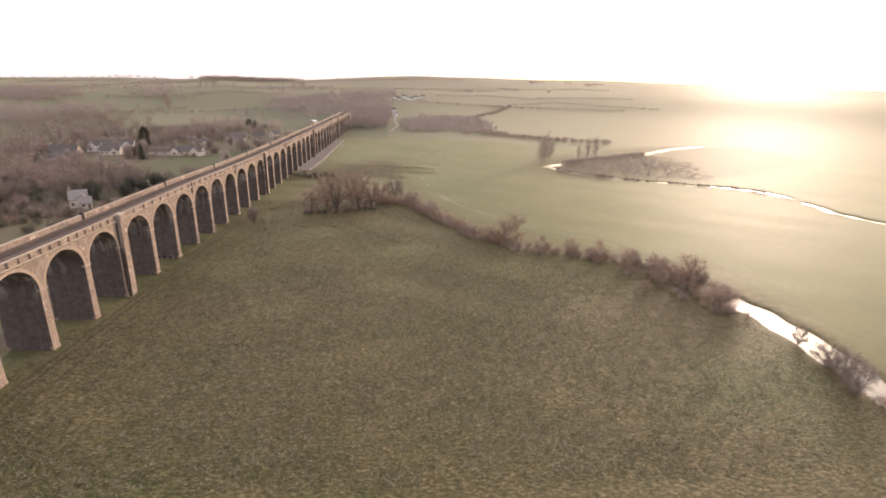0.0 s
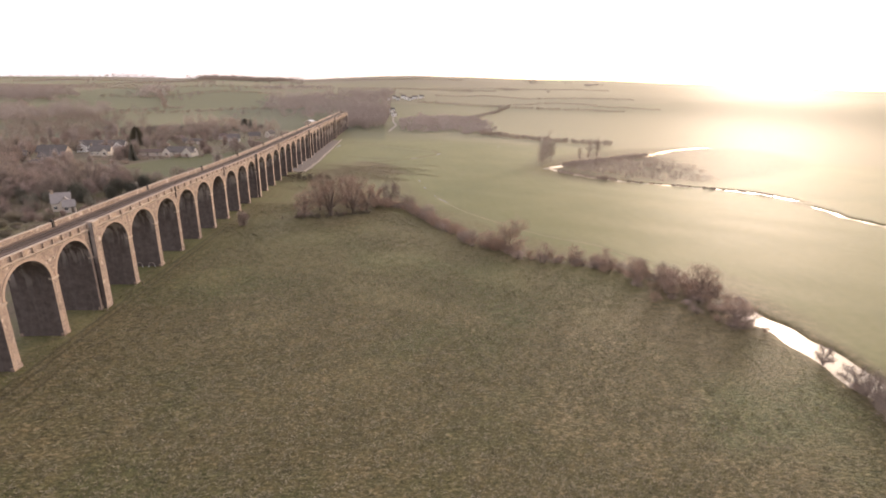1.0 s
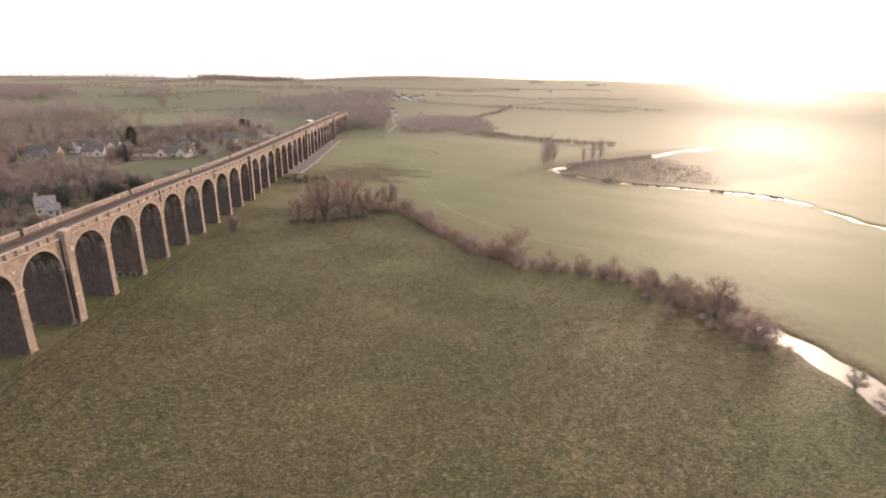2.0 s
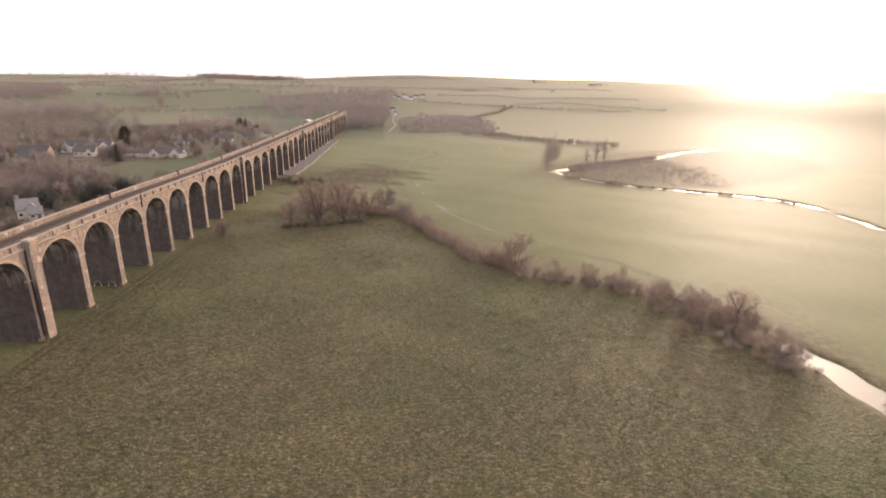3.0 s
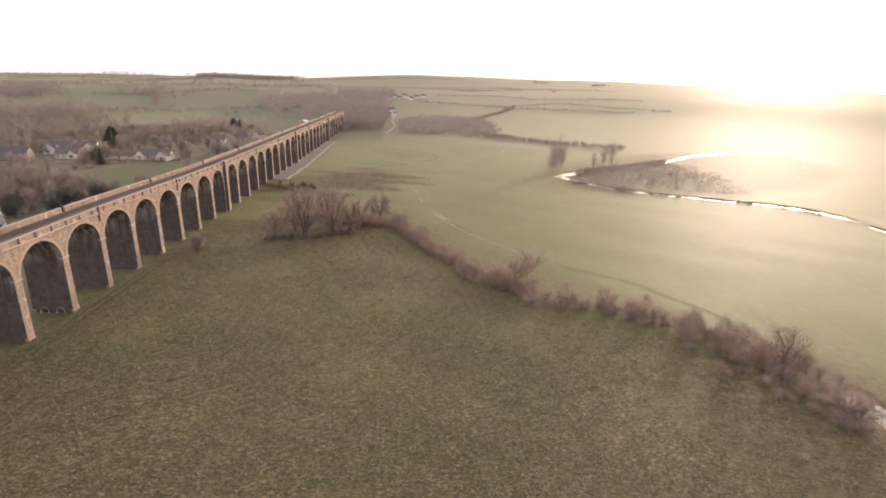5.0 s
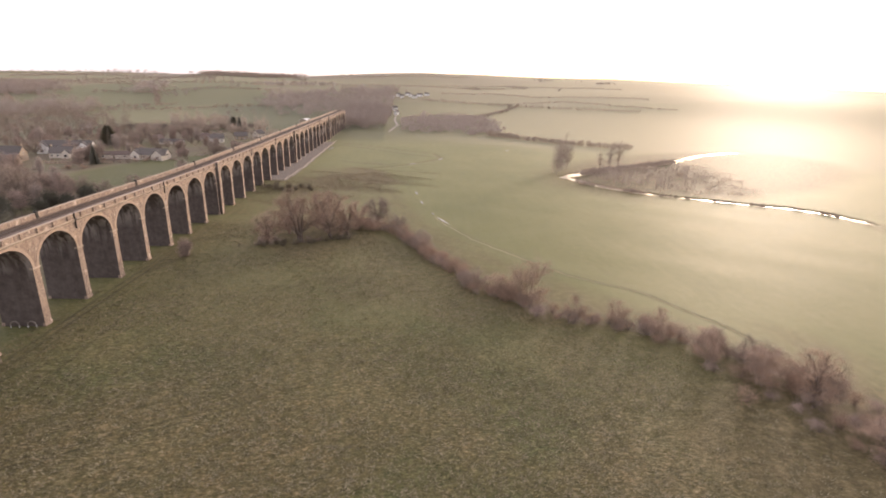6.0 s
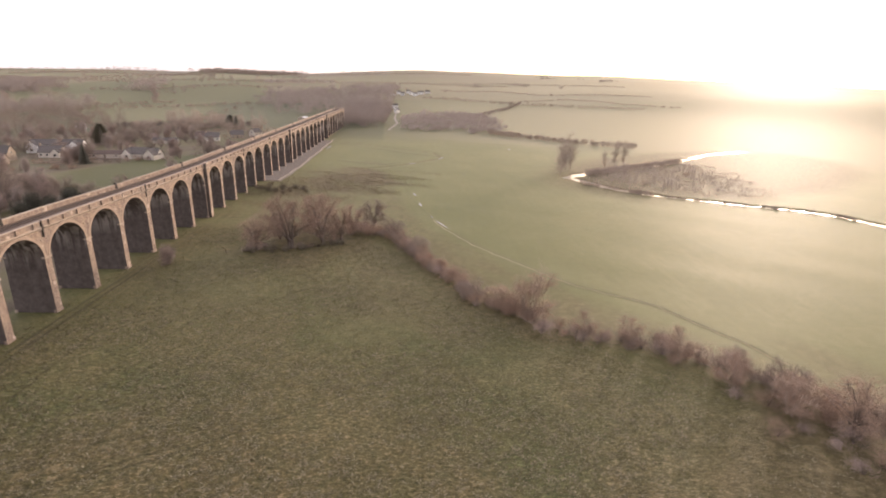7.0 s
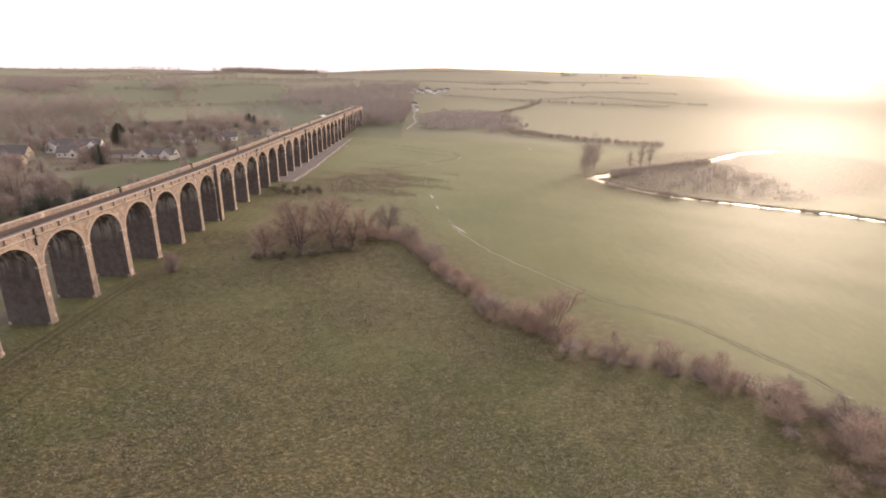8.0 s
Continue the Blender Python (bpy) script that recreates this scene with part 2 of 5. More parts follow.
M_TILE = simple("clay_tile_roof", (0.085, 0.060, 0.050, 1), (0.17, 0.125, 0.105, 1), 2.0, 0.85)
M_WHITE = simple("white_paint", (0.72, 0.70, 0.66, 1), (0.84, 0.82, 0.78, 1), 1.0, 0.6)
M_METALROOF = simple("pale_metal_roof", (0.55, 0.55, 0.54, 1), (0.74, 0.73, 0.71, 1), 0.6, 0.5)
M_WOODPOST = simple("weathered_post", (0.10, 0.078, 0.058, 1), (0.22, 0.18, 0.14, 1), 4.0, 0.9)
M_MUD = simple("ditch_mud", (0.082, 0.078, 0.036, 1), (0.155, 0.142, 0.070, 1), 1.0, 0.9)
M_MUD_DARK = simple("reedy_drain", (0.050, 0.044, 0.022, 1), (0.105, 0.090, 0.046, 1), 1.0, 0.95)
M_DRY = simple("trodden_grass", (0.19, 0.170, 0.098, 1), (0.34, 0.302, 0.188, 1), 1.0, 0.9)
M_ROAD = simple("worn_road", (0.22, 0.19, 0.165, 1), (0.36, 0.32, 0.28, 1), 1.0, 0.9)


# ---- builders ----
def as_object(name, verts, faces, mats, parent=None, label="", idx=None, smooth=False):
    me = bpy.data.meshes.new(name)
    me.from_pydata(verts, [], faces)
    for m in (mats if isinstance(mats, (list, tuple)) else [mats]):
        me.materials.append(m)
    if idx is not None:
        me.polygons.foreach_set("material_index", idx)
    if smooth:
        me.polygons.foreach_set("use_smooth", [True] * len(me.polygons))
    me.update()
    ob = new(name, me)
    if parent is not None:
        ob.parent = parent
    if label:
        ob["label"] = label
    return ob


def share(name, me, parent, m):
    ob = new(name, me)
    ob.parent = parent
    ob.matrix_basis = m
    return ob


def part(name, bm, material, parent=None, label=""):
    me = bpy.data.meshes.new(name)
    bm.to_mesh(me)
    bm.free()
    for m in (material if isinstance(material, (list, tuple)) else [material]):
        me.materials.append(m)
    ob = new(name, me)
    if parent is not None:
        ob.parent = parent
    if label:
        ob["label"] = label
    return ob


class Soup:
    """Collects boxes and prisms for one mesh."""

    def __init__(self):
        self.v, self.f, self.i = [], [], []

    def box(self, x0, x1, y0, y1, z0, z1, mat=0, taper=0.0):
        n, t = len(self.v), taper
        self.v += [(x0, y0, z0), (x1, y0, z0), (x1, y1, z0), (x0, y1, z0),
                   (x0 + t, y0 + t, z1), (x1 - t, y0 + t, z1), (x1 - t, y1 - t, z1), (x0 + t, y1 - t, z1)]
        self.f += [(n + a, n + b, n + c, n + d) for a, b, c, d in
                   ((3, 2, 1, 0), (4, 5, 6, 7), (0, 1, 5, 4), (1, 2, 6, 5), (2, 3, 7, 6), (3, 0, 4, 7))]
        self.i += [mat] * 6

    def prism(self, outline, axis_pts, mat=0):
        """outline swept between two offsets: outline is a list of 3D points, axis_pts the shift."""
        n, k = len(self.v), len(outline)
        sx, sy, sz = axis_pts
        self.v += list(outline) + [(x + sx, y + sy, z + sz) for x, y, z in outline]
        self.f += [tuple(range(n + k - 1, n - 1, -1)), tuple(range(n + k, n + 2 * k))]
        self.f += [(n + a, n + (a + 1) % k, n + k + (a + 1) % k, n + k + a) for a in range(k)]
        self.i += [mat] * (k + 2)

    def lift(self, fn):
        self.v = [(x, y, z + fn(x, y)) for x, y, z in self.v]
        return self

    def make(self, name, mats, parent=None, label=""):
        return as_object(name, self.v, self.f, mats, parent, label, self.i)


def thing(name, m, label, category, group="", kind=""):
    e = new(name)
    e.matrix_basis = m
    return tagged(e, label, category, group, kind)


# ---- the lie of the land ----
def sstep(a, b, v):
    t = np.clip((v - a) / (b - a), 0, 1)
    return t * t * (3 - 2 * t)


def rise(y):
    """The viaduct and the ground under it climb gently to the north."""
    y = np.minimum(y, 520)
    return 0.0165 * 20 * np.log1p(np.exp((y - 123) / 20))


RIVER = [(352, 369), (341, 364), (306, 342), (281, 318), (250, 290), (215, 268), (195, 254), (182, 245), (172, 235), (162.5, 225.5),
         (170, 211), (178, 194), (190, 182), (206, 170.5), (224, 161.5), (245, 149.5), (256, 139), (261, 119), (257, 88), (264, 66), (280, 20), (330, -40), (420, -90)]
POOL = [(150, -10), (151.6, -14), (153.2, -20), (154.2, -27), (153.6, -34), (152.6, -40), (152.6, -48), (153.5, -58), (158, -80), (170, -110)]
DITCH = [(60, 215), (68, 195), (75, 175), (82, 131), (88, 115), (97, 92), (107, 73), (117, 62), (133, 49), (139, 38), (144, 28), (147, 18)]
DITCH_FAR = [(12, 360), (37, 343), (69, 317), (88, 307), (93, 284), (74, 259), (63, 248), (44, 235)]
HEDGE = [(55, 112), (63, 105), (72, 96), (81, 72), (87, 61), (91, 48), (101, 40), (104, 34), (110, 31), (118, 27), (127, 24), (135, 17), (141, 9), (146, -2)]


def foot(y):
    """The pasture dips a little at the foot of the southern piers."""
    return -0.55 * sstep(45, -10, y)


def dist_to(line, x, y):
    best = np.full(np.shape(x), 1e9)
    for (ax, ay), (bx, by) in zip(line, line[1:]):
        dx, dy = bx - ax, by - ay
        t = np.clip(((x - ax) * dx + (y - ay) * dy) / (dx * dx + dy * dy), 0, 1)
        best = np.minimum(best, np.hypot(x - ax - t * dx, y - ay - t * dy))
    return best


def ground_z(x, y):
    x, y = np.asarray(x, float), np.asarray(y, float)
    d = np.hypot(x - 75, y + 90)
    th = np.arctan2(x - 75, y + 90)
    h = rise(y) * sstep(230, 60, x) + foot(y) * sstep(60, 15, x) * sstep(-90, -40, x)
    top = 99 - 28 * sstep(-0.03, -0.35, th) - 8 * sstep(-0.35, -0.8, th) + 20 * np.clip(th / 0.7, 0, 1.4) + 2.5 * np.sin(th * 9 + 1.0) + 1.5 * np.sin(th * 23)
    top = top + 15 * np.exp(-((th + 0.33) / 0.075) ** 2)
    top = top - 52 * sstep(0.30, 0.75, th)     # ridge lowered on the sun side so that white sky stands for the glare
    h = h + top * (0.35 * sstep(500, 1300, d) ** 1.4 + 0.65 * sstep(900, 2450, d)) + 5 * sstep(350, 900, d) * np.sin(x / 210 + 0.7) * np.sin(y / 260)
    h = h + 0.12 * np.sin(x / 7.3 + 1.2 * np.sin(y / 11)) * np.sin(y / 9.1) * sstep(400, 200, d)
    return h


def ground_full(x, y):
    """With the stream beds and ditches cut into it."""
    h = ground_z(x, y)
    x, y = np.asarray(x, float), np.asarray(y, float)
    wob = 0.9 * np.sin(x / 3.1 + y / 4.7) + 0.6 * np.sin(x / 1.7 - y / 2.3)
    bed = sstep(4.4, 1.2, (dist_to(RIVER, x, y) + 0.9 * wob + 0.9 * np.sin(x / 11 + y / 7)) * (1 + 1.25 * sstep(212, 195, y)))
    pool = sstep(4.5, 1.9, dist_to(POOL, x, y) + 0.7 * wob)
    h = h - 1.0 * np.maximum(bed, pool)
    h = h - 0.3 * sstep(2.4, 0.4, dist_to(DITCH_FAR, x, y))
    return h


def gz(x, y):
    return float(ground_full(x, y))


def axis_steps(lo, hi, step, far):
    out = list(np.arange(lo, hi + 1e-6, step))
    s, v, w, u = step, hi, step, lo
    left, right = [], []
    while v < far:
        s = min(s * 1.05, 45)
        v += s
        right.append(v)
    while u > -far:
        w = min(w * 1.05, 45)
        u -= w
        left.append(u)
    return np.array(left[::-1] + out + right)


def build_ground():
    xs, ys = axis_steps(-30, 275, 1.5, 3600), axis_steps(-130, 250, 1.5, 3600)
    X, Y = np.meshgrid(xs, ys)
    Z = ground_full(X, Y)
    nx, ny = len(xs), len(ys)
    me = bpy.data.meshes.new("ground")
    idx = np.arange(nx * ny).reshape(ny, nx)
    quads = np.stack([idx[:-1, :-1], idx[:-1, 1:], idx[1:, 1:], idx[1:, :-1]], -1).reshape(-1, 4)
    me.vertices.add(nx * ny)
    me.vertices.foreach_set("co", np.stack([X, Y, Z], -1).reshape(-1).astype(np.float32))
    me.loops.add(len(quads) * 4)
    me.loops.foreach_set("vertex_index", quads.reshape(-1).astype(np.int32))
    me.polygons.add(len(quads))
    me.polygons.foreach_set("loop_start", np.arange(0, len(quads) * 4, 4, dtype=np.int32))
    me.polygons.foreach_set("use_smooth", np.ones(len(quads), bool))
    me.update(calc_edges=True)
    me.validate()
    # land use: tussocky pasture between viaduct and hedge, meadow beyond
    hx, hy = np.array([p[0] for p in HEDGE]), np.array([p[1] for p in HEDGE])
    edge_y = np.interp(X, hx, hy, left=118, right=-8)
    wob = 4 * np.sin(X / 9) + 3 * np.sin(X / 4.1 + Y / 6)
    rough = sstep(edge_y + 2, edge_y - 10, Y) * sstep(153, 146, X)
    rough = np.maximum(rough, 0.55 * sstep(14, 6, dist_to(HEDGE, X, Y)))
    rough = rough * np.where(X < 2, 0.5, 1.0) * (1 - 0.5 * sstep(-5, 75, Y + 0.25 * X + 1.5 * wob))
    damp = sstep(1.0, 0.35, np.hypot((X - 42 + 2 * wob) / 38, (Y - 200 + 2.5 * wob - 0.35 * (X - 42)) / 50) + 0.16 * np.sin(Y / 4.3 + X / 23 + wob * 0.3)) * 0.85
    damp = np.maximum(damp, 0.7 * sstep(7, 2, dist_to(HEDGE, X, Y) + 0.4 * wob))
    ditch_x = np.interp(Y, [28, 62, 115, 175, 215, 240], [144, 117, 88, 75, 60, 56])
    damp = np.maximum(damp, (0.45 + 0.16 * np.sin(X / 5.3 + wob) * np.sin(Y / 6.1)) * sstep(2, 14, ditch_x - X) * sstep(35, 85, Y + 0.4 * X) * sstep(245, 215, Y - 0.3 * X) * sstep(-6, 2, X))
    damp = np.maximum(damp, 0.75 * sstep(34, 12, np.hypot((X - 42) * 0.72, (Y - 96)) + 1.6 * wob))
    damp = np.maximum(damp, 0.4 * sstep(8, 4, dist_to(RIVER, X, Y)))
    damp = np.maximum(damp, 0.85 * sstep(1.05, 0.75, np.hypot((X - 272 + 0.4 * wob) / 135, (Y - 262 + 0.4 * wob - 0.45 * (X - 262)) / 92)))
    damp = np.maximum(damp, 0.75 * sstep(9, 4, dist_to(POOL, X, Y)))
    damp = np.maximum(damp, 0.7 * sstep(26, 8, np.hypot((X - 142 + wob) * 0.9, (Y + 6 + wob) * 0.75)))
    damp = np.maximum(damp, 0.65 * sstep(2.0, 0.6, dist_to(DITCH_FAR, X, Y)))
    worn = 0.10 * sstep(1.0, 0.3, np.abs(dist_to(DITCH, X, Y) - 1.6)) * sstep(170, 120, Y)
    d = np.hypot(X - 75, Y + 90)
    hill = sstep(430, 520, d)
    rng = np.random.RandomState(5)
    sx, sy, sv = rng.uniform(-3200, 3200, 260), rng.uniform(-3200, 3200, 260), rng.uniform(0, 1, 260)
    near = np.full(X.shape, 1e18)
    field = np.zeros(X.shape)
    for a, b, c in zip(sx, sy, sv):
        q = (X - a) ** 2 + 0.6 * (Y - b) ** 2
        field = np.where(q < near, c, field)
        near = np.minimum(near, q)
    west = sstep(-8, -11, X) * (1 - hill)
    lawn = sstep(1.15, 0.85, np.hypot((X + 62 - 0.25 * (Y - 225)) / 42, (Y - 225) / 62))
    mottle = 0.55 + 0.22 * np.sin(X / 7.1 + 2 * np.sin(Y / 13)) * np.sin(Y / 9.3 + X / 31) + 0.12 * np.sin(X / 3.7 - Y / 5.1)
    mottle = mottle + 0.1
    field = np.where((d < 560) & (X < -8), mottle * (1 - lawn) + 0.24 * lawn, field)
    hill = np.maximum(hill, west)
    crop = (Y - 664 < 0.9 * (X + 362)) & (Y - 664 > -1.42 * (X + 362)) & (Y > 452) & (X < -150 - 0.45 * (Y - 470) + 40)
    field = np.where(crop, 0.34, field)
    side = np.arctan2(X - 75, Y + 90)
    # sun-side hill fields kept pale: glare put into their colour
    field = np.where((side > -0.06) & (hill > 0.02), 0.36 + 0.3 * field, field)
    # gloss rises towards the sun side, standing in for the glare over the land
    gloss = np.where(hill > 0.5, 0.25 + 0.75 * sstep(-0.1, 0.35, side), 0.35 + 0.65 * sstep(110, 270, X)) * (1 - 0.5 * np.clip(rough, 0, 1)) * (1 - 0.75 * damp) * (1 - 0.6 * west)
    for name, arr in (("gloss", gloss), ("rough", rough), ("damp", damp), ("worn", worn), ("hill", hill), ("field", field)):
        at = me.attributes.new(name, "FLOAT", "POINT")
        at.data.foreach_set("value", arr.reshape(-1).astype(np.float32))
    me.materials.append(M_GRASS)
    return tagged(new("ground", me), "rough green winter pasture and meadow in a river valley", "ground", kind="structure")


def ribbon(name, line, width, drop, label, material, category="river", kind="structure", bank=None, pointed=False):
    pts = []
    for (ax, ay), (bx, by) in zip(line, line[1:]):
        n = max(2, int(math.hypot(bx - ax, by - ay) / (0.8 if pointed else 6)))
        pts += [(ax + (bx - ax) * i / n, ay + (by - ay) * i / n) for i in range(n)]
    pts.append(line[-1])
    v, f = [], []
    for i, (x, y) in enumerate(pts):
        a, b = pts[max(0, i - 1)], pts[min(len(pts) - 1, i + 1)]
        dx, dy = b[0] - a[0], b[1] - a[1]
        n = math.hypot(dx, dy)
        wd = width * (0.12 + abs(math.sin(math.pi * i / (len(pts) - 1))) ** 0.7 * (0.8 + 0.35 * math.sin(i * 2.1))) if pointed else width
        ox, oy = -dy / n * wd / 2, dx / n * wd / 2
        z = float(ground_z(x, y)) - drop if bank is None else bank
        v += [(x + ox, y + oy, z), (x - ox, y - oy, z)]
    f = [(2 * i, 2 * i + 1, 2 * i + 3, 2 * i + 2) for i in range(len(pts) - 1)]
    ob = as_object(name, v, f, material)
    return tagged(ob, label, category, kind=kind)


build_ground()
ribbon("river", RIVER, 14, 0.42, "narrow winding river reflecting the bright sky", M_WATER)
ribbon("river", [(147.6, -6)] + POOL, 12, 0.42, "still river reach beside the hedge reflecting the sky", M_WATER)

# ---- viaduct ----
TOP, DECK, SPRING, W = 19.8, 18.6, 12.05, 8.4
CROWN = 17.48      # crown of the arches above the ground


def deck_rise(y):
    """The brickwork follows the rise of the land with a slight camber over the first spans."""
    return rise(y) + 0.5 * math.exp(-((y - 45) / 38) ** 2)


def ry(x, y):
    return float(deck_rise(y))


viaduct = thing("viaduct", pose(0, 0, 0), "long weathered brick railway viaduct with many tall round arches", "viaduct")


def pier(y1, width, wide):
    """A pier whose north edge at the top is y1; slightly tapered, with plinth and impost. The wide ones carry a pilaster up to the parapet."""
    y0 = y1 - width
    base = float(deck_rise(y0 + width / 2))
    low = float(foot(y0 + width / 2))
    s = Soup()
    t, u, z0, z1 = 0.10, 0.06, -2.0, SPRING
    # shaft: front and back of facing brick, flanks of the shade-darkened brick
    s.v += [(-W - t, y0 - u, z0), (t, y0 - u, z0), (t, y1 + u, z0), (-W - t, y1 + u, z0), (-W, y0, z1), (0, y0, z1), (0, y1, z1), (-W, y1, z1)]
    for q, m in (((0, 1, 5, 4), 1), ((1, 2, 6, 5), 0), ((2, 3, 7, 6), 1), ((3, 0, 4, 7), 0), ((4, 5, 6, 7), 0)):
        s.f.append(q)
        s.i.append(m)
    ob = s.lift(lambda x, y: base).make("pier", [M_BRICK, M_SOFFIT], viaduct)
    if wide:   # pilasters front and back, shade of the south flank put in as darker brick
        pa, pb, pj = y1 - 3.05, y1 - 0.75, 1.0
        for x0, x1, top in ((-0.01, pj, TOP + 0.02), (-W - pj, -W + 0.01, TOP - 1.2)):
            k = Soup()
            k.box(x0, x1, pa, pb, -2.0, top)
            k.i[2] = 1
            k.lift(lambda x, y: base).make("pilaster", [M_BRICK, M_SOFFIT], ob, "brick pilaster with its south flank darkened for shade")
        c = Soup()
        c.box(-0.25, pj + 0.12, pa - 0.12, pb + 0.12, TOP + 0.02, TOP + 0.30, 0, 0.05)
        c.lift(lambda x, y: base).make("pilaster_cap", [M_COPING], ob, "flat stone cap")
    g = t + 0.13
    for x0, x1 in ((-0.5, g), (-W - g, -W + 0.5)):
        p = Soup()
        p.box(x0, x1, y0 - 0.16, y1 + 0.16, -1.0, 0.75, 0, 0.05)
        p.lift(lambda x, y: float(rise(y0 + width / 2)) + low).make("plinth", [M_BRICK], ob, "stepped brick plinth")
    for x0, x1 in ((-0.55, 0.20), (-W - 0.20, -W + 0.55)):
        c = Soup()
        c.box(x0, x1, y0 - 0.17, y1 + 0.17, SPRING - 0.20, SPRING + 0.14, 0)
        c.lift(lambda x, y: base).make("impost", [M_COPING], ob, "projecting stone impost")
    return ob


def arch_span(y0, y1, panels, yl, yr):
    """The span between piers: spandrel walls from yl to yr, barrel, ring, string course and parapets."""
    mid, r = (y0 + y1) / 2, (y1 - y0) / 2
    n = 20
    arc = [(mid - r * math.cos(math.pi * i / n), SPRING + (CROWN - SPRING) * math.sin(math.pi * i / n)) for i in range(n + 1)]
    top = DECK - 0.25
    v, f, idx = [], [], []
    for x in (0.0, -W):
        b = len(v)
        for (y, z) in arc:
            v += [(x, y, z), (x, y, top)]
        for i in range(n):
            q = (b + 2 * i, b + 2 * i + 2, b + 2 * i + 3, b + 2 * i + 1)
            f.append(q if x == 0 else q[::-1])
            idx.append(0)
        # the strips over the half piers on either side
        for ya, yb in ((yl, y0), (y1, yr)):
            b2 = len(v)
            v += [(x, ya, SPRING), (x, yb, SPRING), (x, yb, top), (x, ya, top)]
            q = (b2, b2 + 1, b2 + 2, b2 + 3)
            f.append(q if x == 0 else q[::-1])
            idx.append(0)
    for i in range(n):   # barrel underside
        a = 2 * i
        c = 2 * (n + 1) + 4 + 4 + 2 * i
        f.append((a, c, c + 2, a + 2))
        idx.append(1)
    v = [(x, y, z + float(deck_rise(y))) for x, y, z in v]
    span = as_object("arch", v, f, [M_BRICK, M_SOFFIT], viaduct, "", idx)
    # the ring of headers, proud of the spandrel
    for x, sgn in ((0.0, 1), (-W, -1)):
        rv, rf = [], []
        for i in range(n + 1):
            a = math.pi * i / n
            for rr, xx in ((r, 0), (r + 0.62, 0), (r + 0.62, 0.07), (r, 0.07)):
                y, z = mid - rr * math.cos(a), SPRING + (CROWN - SPRING + rr - r) * math.sin(a)
                rv.append((x + sgn * xx, y, z + float(deck_rise(y))))
        for i in range(n):
            for j in range(4):
                q = (4 * i + j, 4 * i + (j + 1) % 4, 4 * i + 4 + (j + 1) % 4, 4 * i + 4 + j)
                rf.append(q if sgn > 0 else q[::-1])
        as_object("arch_ring", rv, rf, [M_RING], span, "paler brick arch ring")
    # round iron tie plates on the spandrels
    for yy in (y0 - 0.1, y1 + 0.1):
        pv = [(xx, yy + rr * math.cos(a * math.pi / 5), 15.9 + rr * math.sin(a * math.pi / 5) + float(deck_rise(yy))) for xx, rr in ((0.0, 0.26), (0.16, 0.18)) for a in range(10)]
        pf = [(i, (i + 1) % 10, 10 + (i + 1) % 10, 10 + i) for i in range(10)] + [tuple(range(10, 20))]
        as_object("tie_plate", pv, pf, [M_COPING], span, "pale round tie plate")
    # string course with dentils
    for x0, x1 in ((-0.02, 0.28), (-W - 0.28, -W + 0.02)):
        s = Soup()
        s.box(x0, x1, yl, yr, top - 0.02, top + 0.22)
        k = int((yr - yl) / 0.62)
        for i in range(k):
            yy = yl + (i + 0.5) * (yr - yl) / k
            s.box(max(x0, -W - 0.22), min(x1, 0.22), yy - 0.15, yy + 0.15, top - 0.36, top - 0.018)
        s.lift(ry).make("string_course", [M_COPING], span, "dentilled brick string course")
    # parapets with coping and small buttresses
    for x0, x1, o in ((-0.42, 0.0, 1), (-W, -W + 0.42, -1)):
        p = Soup()
        p.box(x0, x1, yl, yr, top + 0.2, TOP - 0.16)
        for i in range(panels):
            yy = yl + (i + 0.5) * (yr - yl) / panels
            if o > 0:
                p.box(x1 - 0.01, x1 + 0.34, yy - 0.2, yy + 0.2, top + 0.2, TOP - 0.2)
            else:
                p.box(x0 - 0.34, x0 + 0.01, yy - 0.2, yy + 0.2, top + 0.2, TOP - 0.2)
        wall = p.lift(ry).make("parapet", [M_BRICK], span)
        c = Soup()
        c.box(x0 - 0.07, x1 + 0.09, yl, yr, TOP - 0.16, TOP)
        c.lift(ry).make("coping", [M_COPING], wall, "pale stone coping")
    # ballast bed
    d = Soup()
    d.box(-W + 0.42, -0.42, yl, yr, top - 0.6, DECK)
    d.lift(ry).make("ballast_bed", [M_BALLAST], span, "brown stone ballast")
    return span


P, FIRST, LAST = 127.0, -2, 3
pier_edges = []
for g in range(FIRST, LAST + 1):
    pier_edges.append((g * P + 1.0, 4.0, True))
    for i in range(1, 9):
        pier_edges.append((g * P + 0.7 + 14.0 * i, 1.85, False))
pier_edges = [e for e in pier_edges if e[0] < 485]
for y1, wd, wide in pier_edges:
    pier(y1, wd, wide)
for (ya, wa, _), (yb, wb, _) in zip(pier_edges, pier_edges[1:]):
    arch_span(ya, yb - wb, 5 if ya < -1 else 3, ya - wa / 2, yb - wb / 2)
END_Y = pier_edges[-1][0]
# abutment that closes the far end
s = Soup()
s.box(-W, 0, END_Y - 1.0, END_Y + 3, -2, TOP - 0.4)
s.lift(lambda x, y: float(deck_rise(END_Y))).make("abutment", [M_BRICK], viaduct, "solid brick end wall")

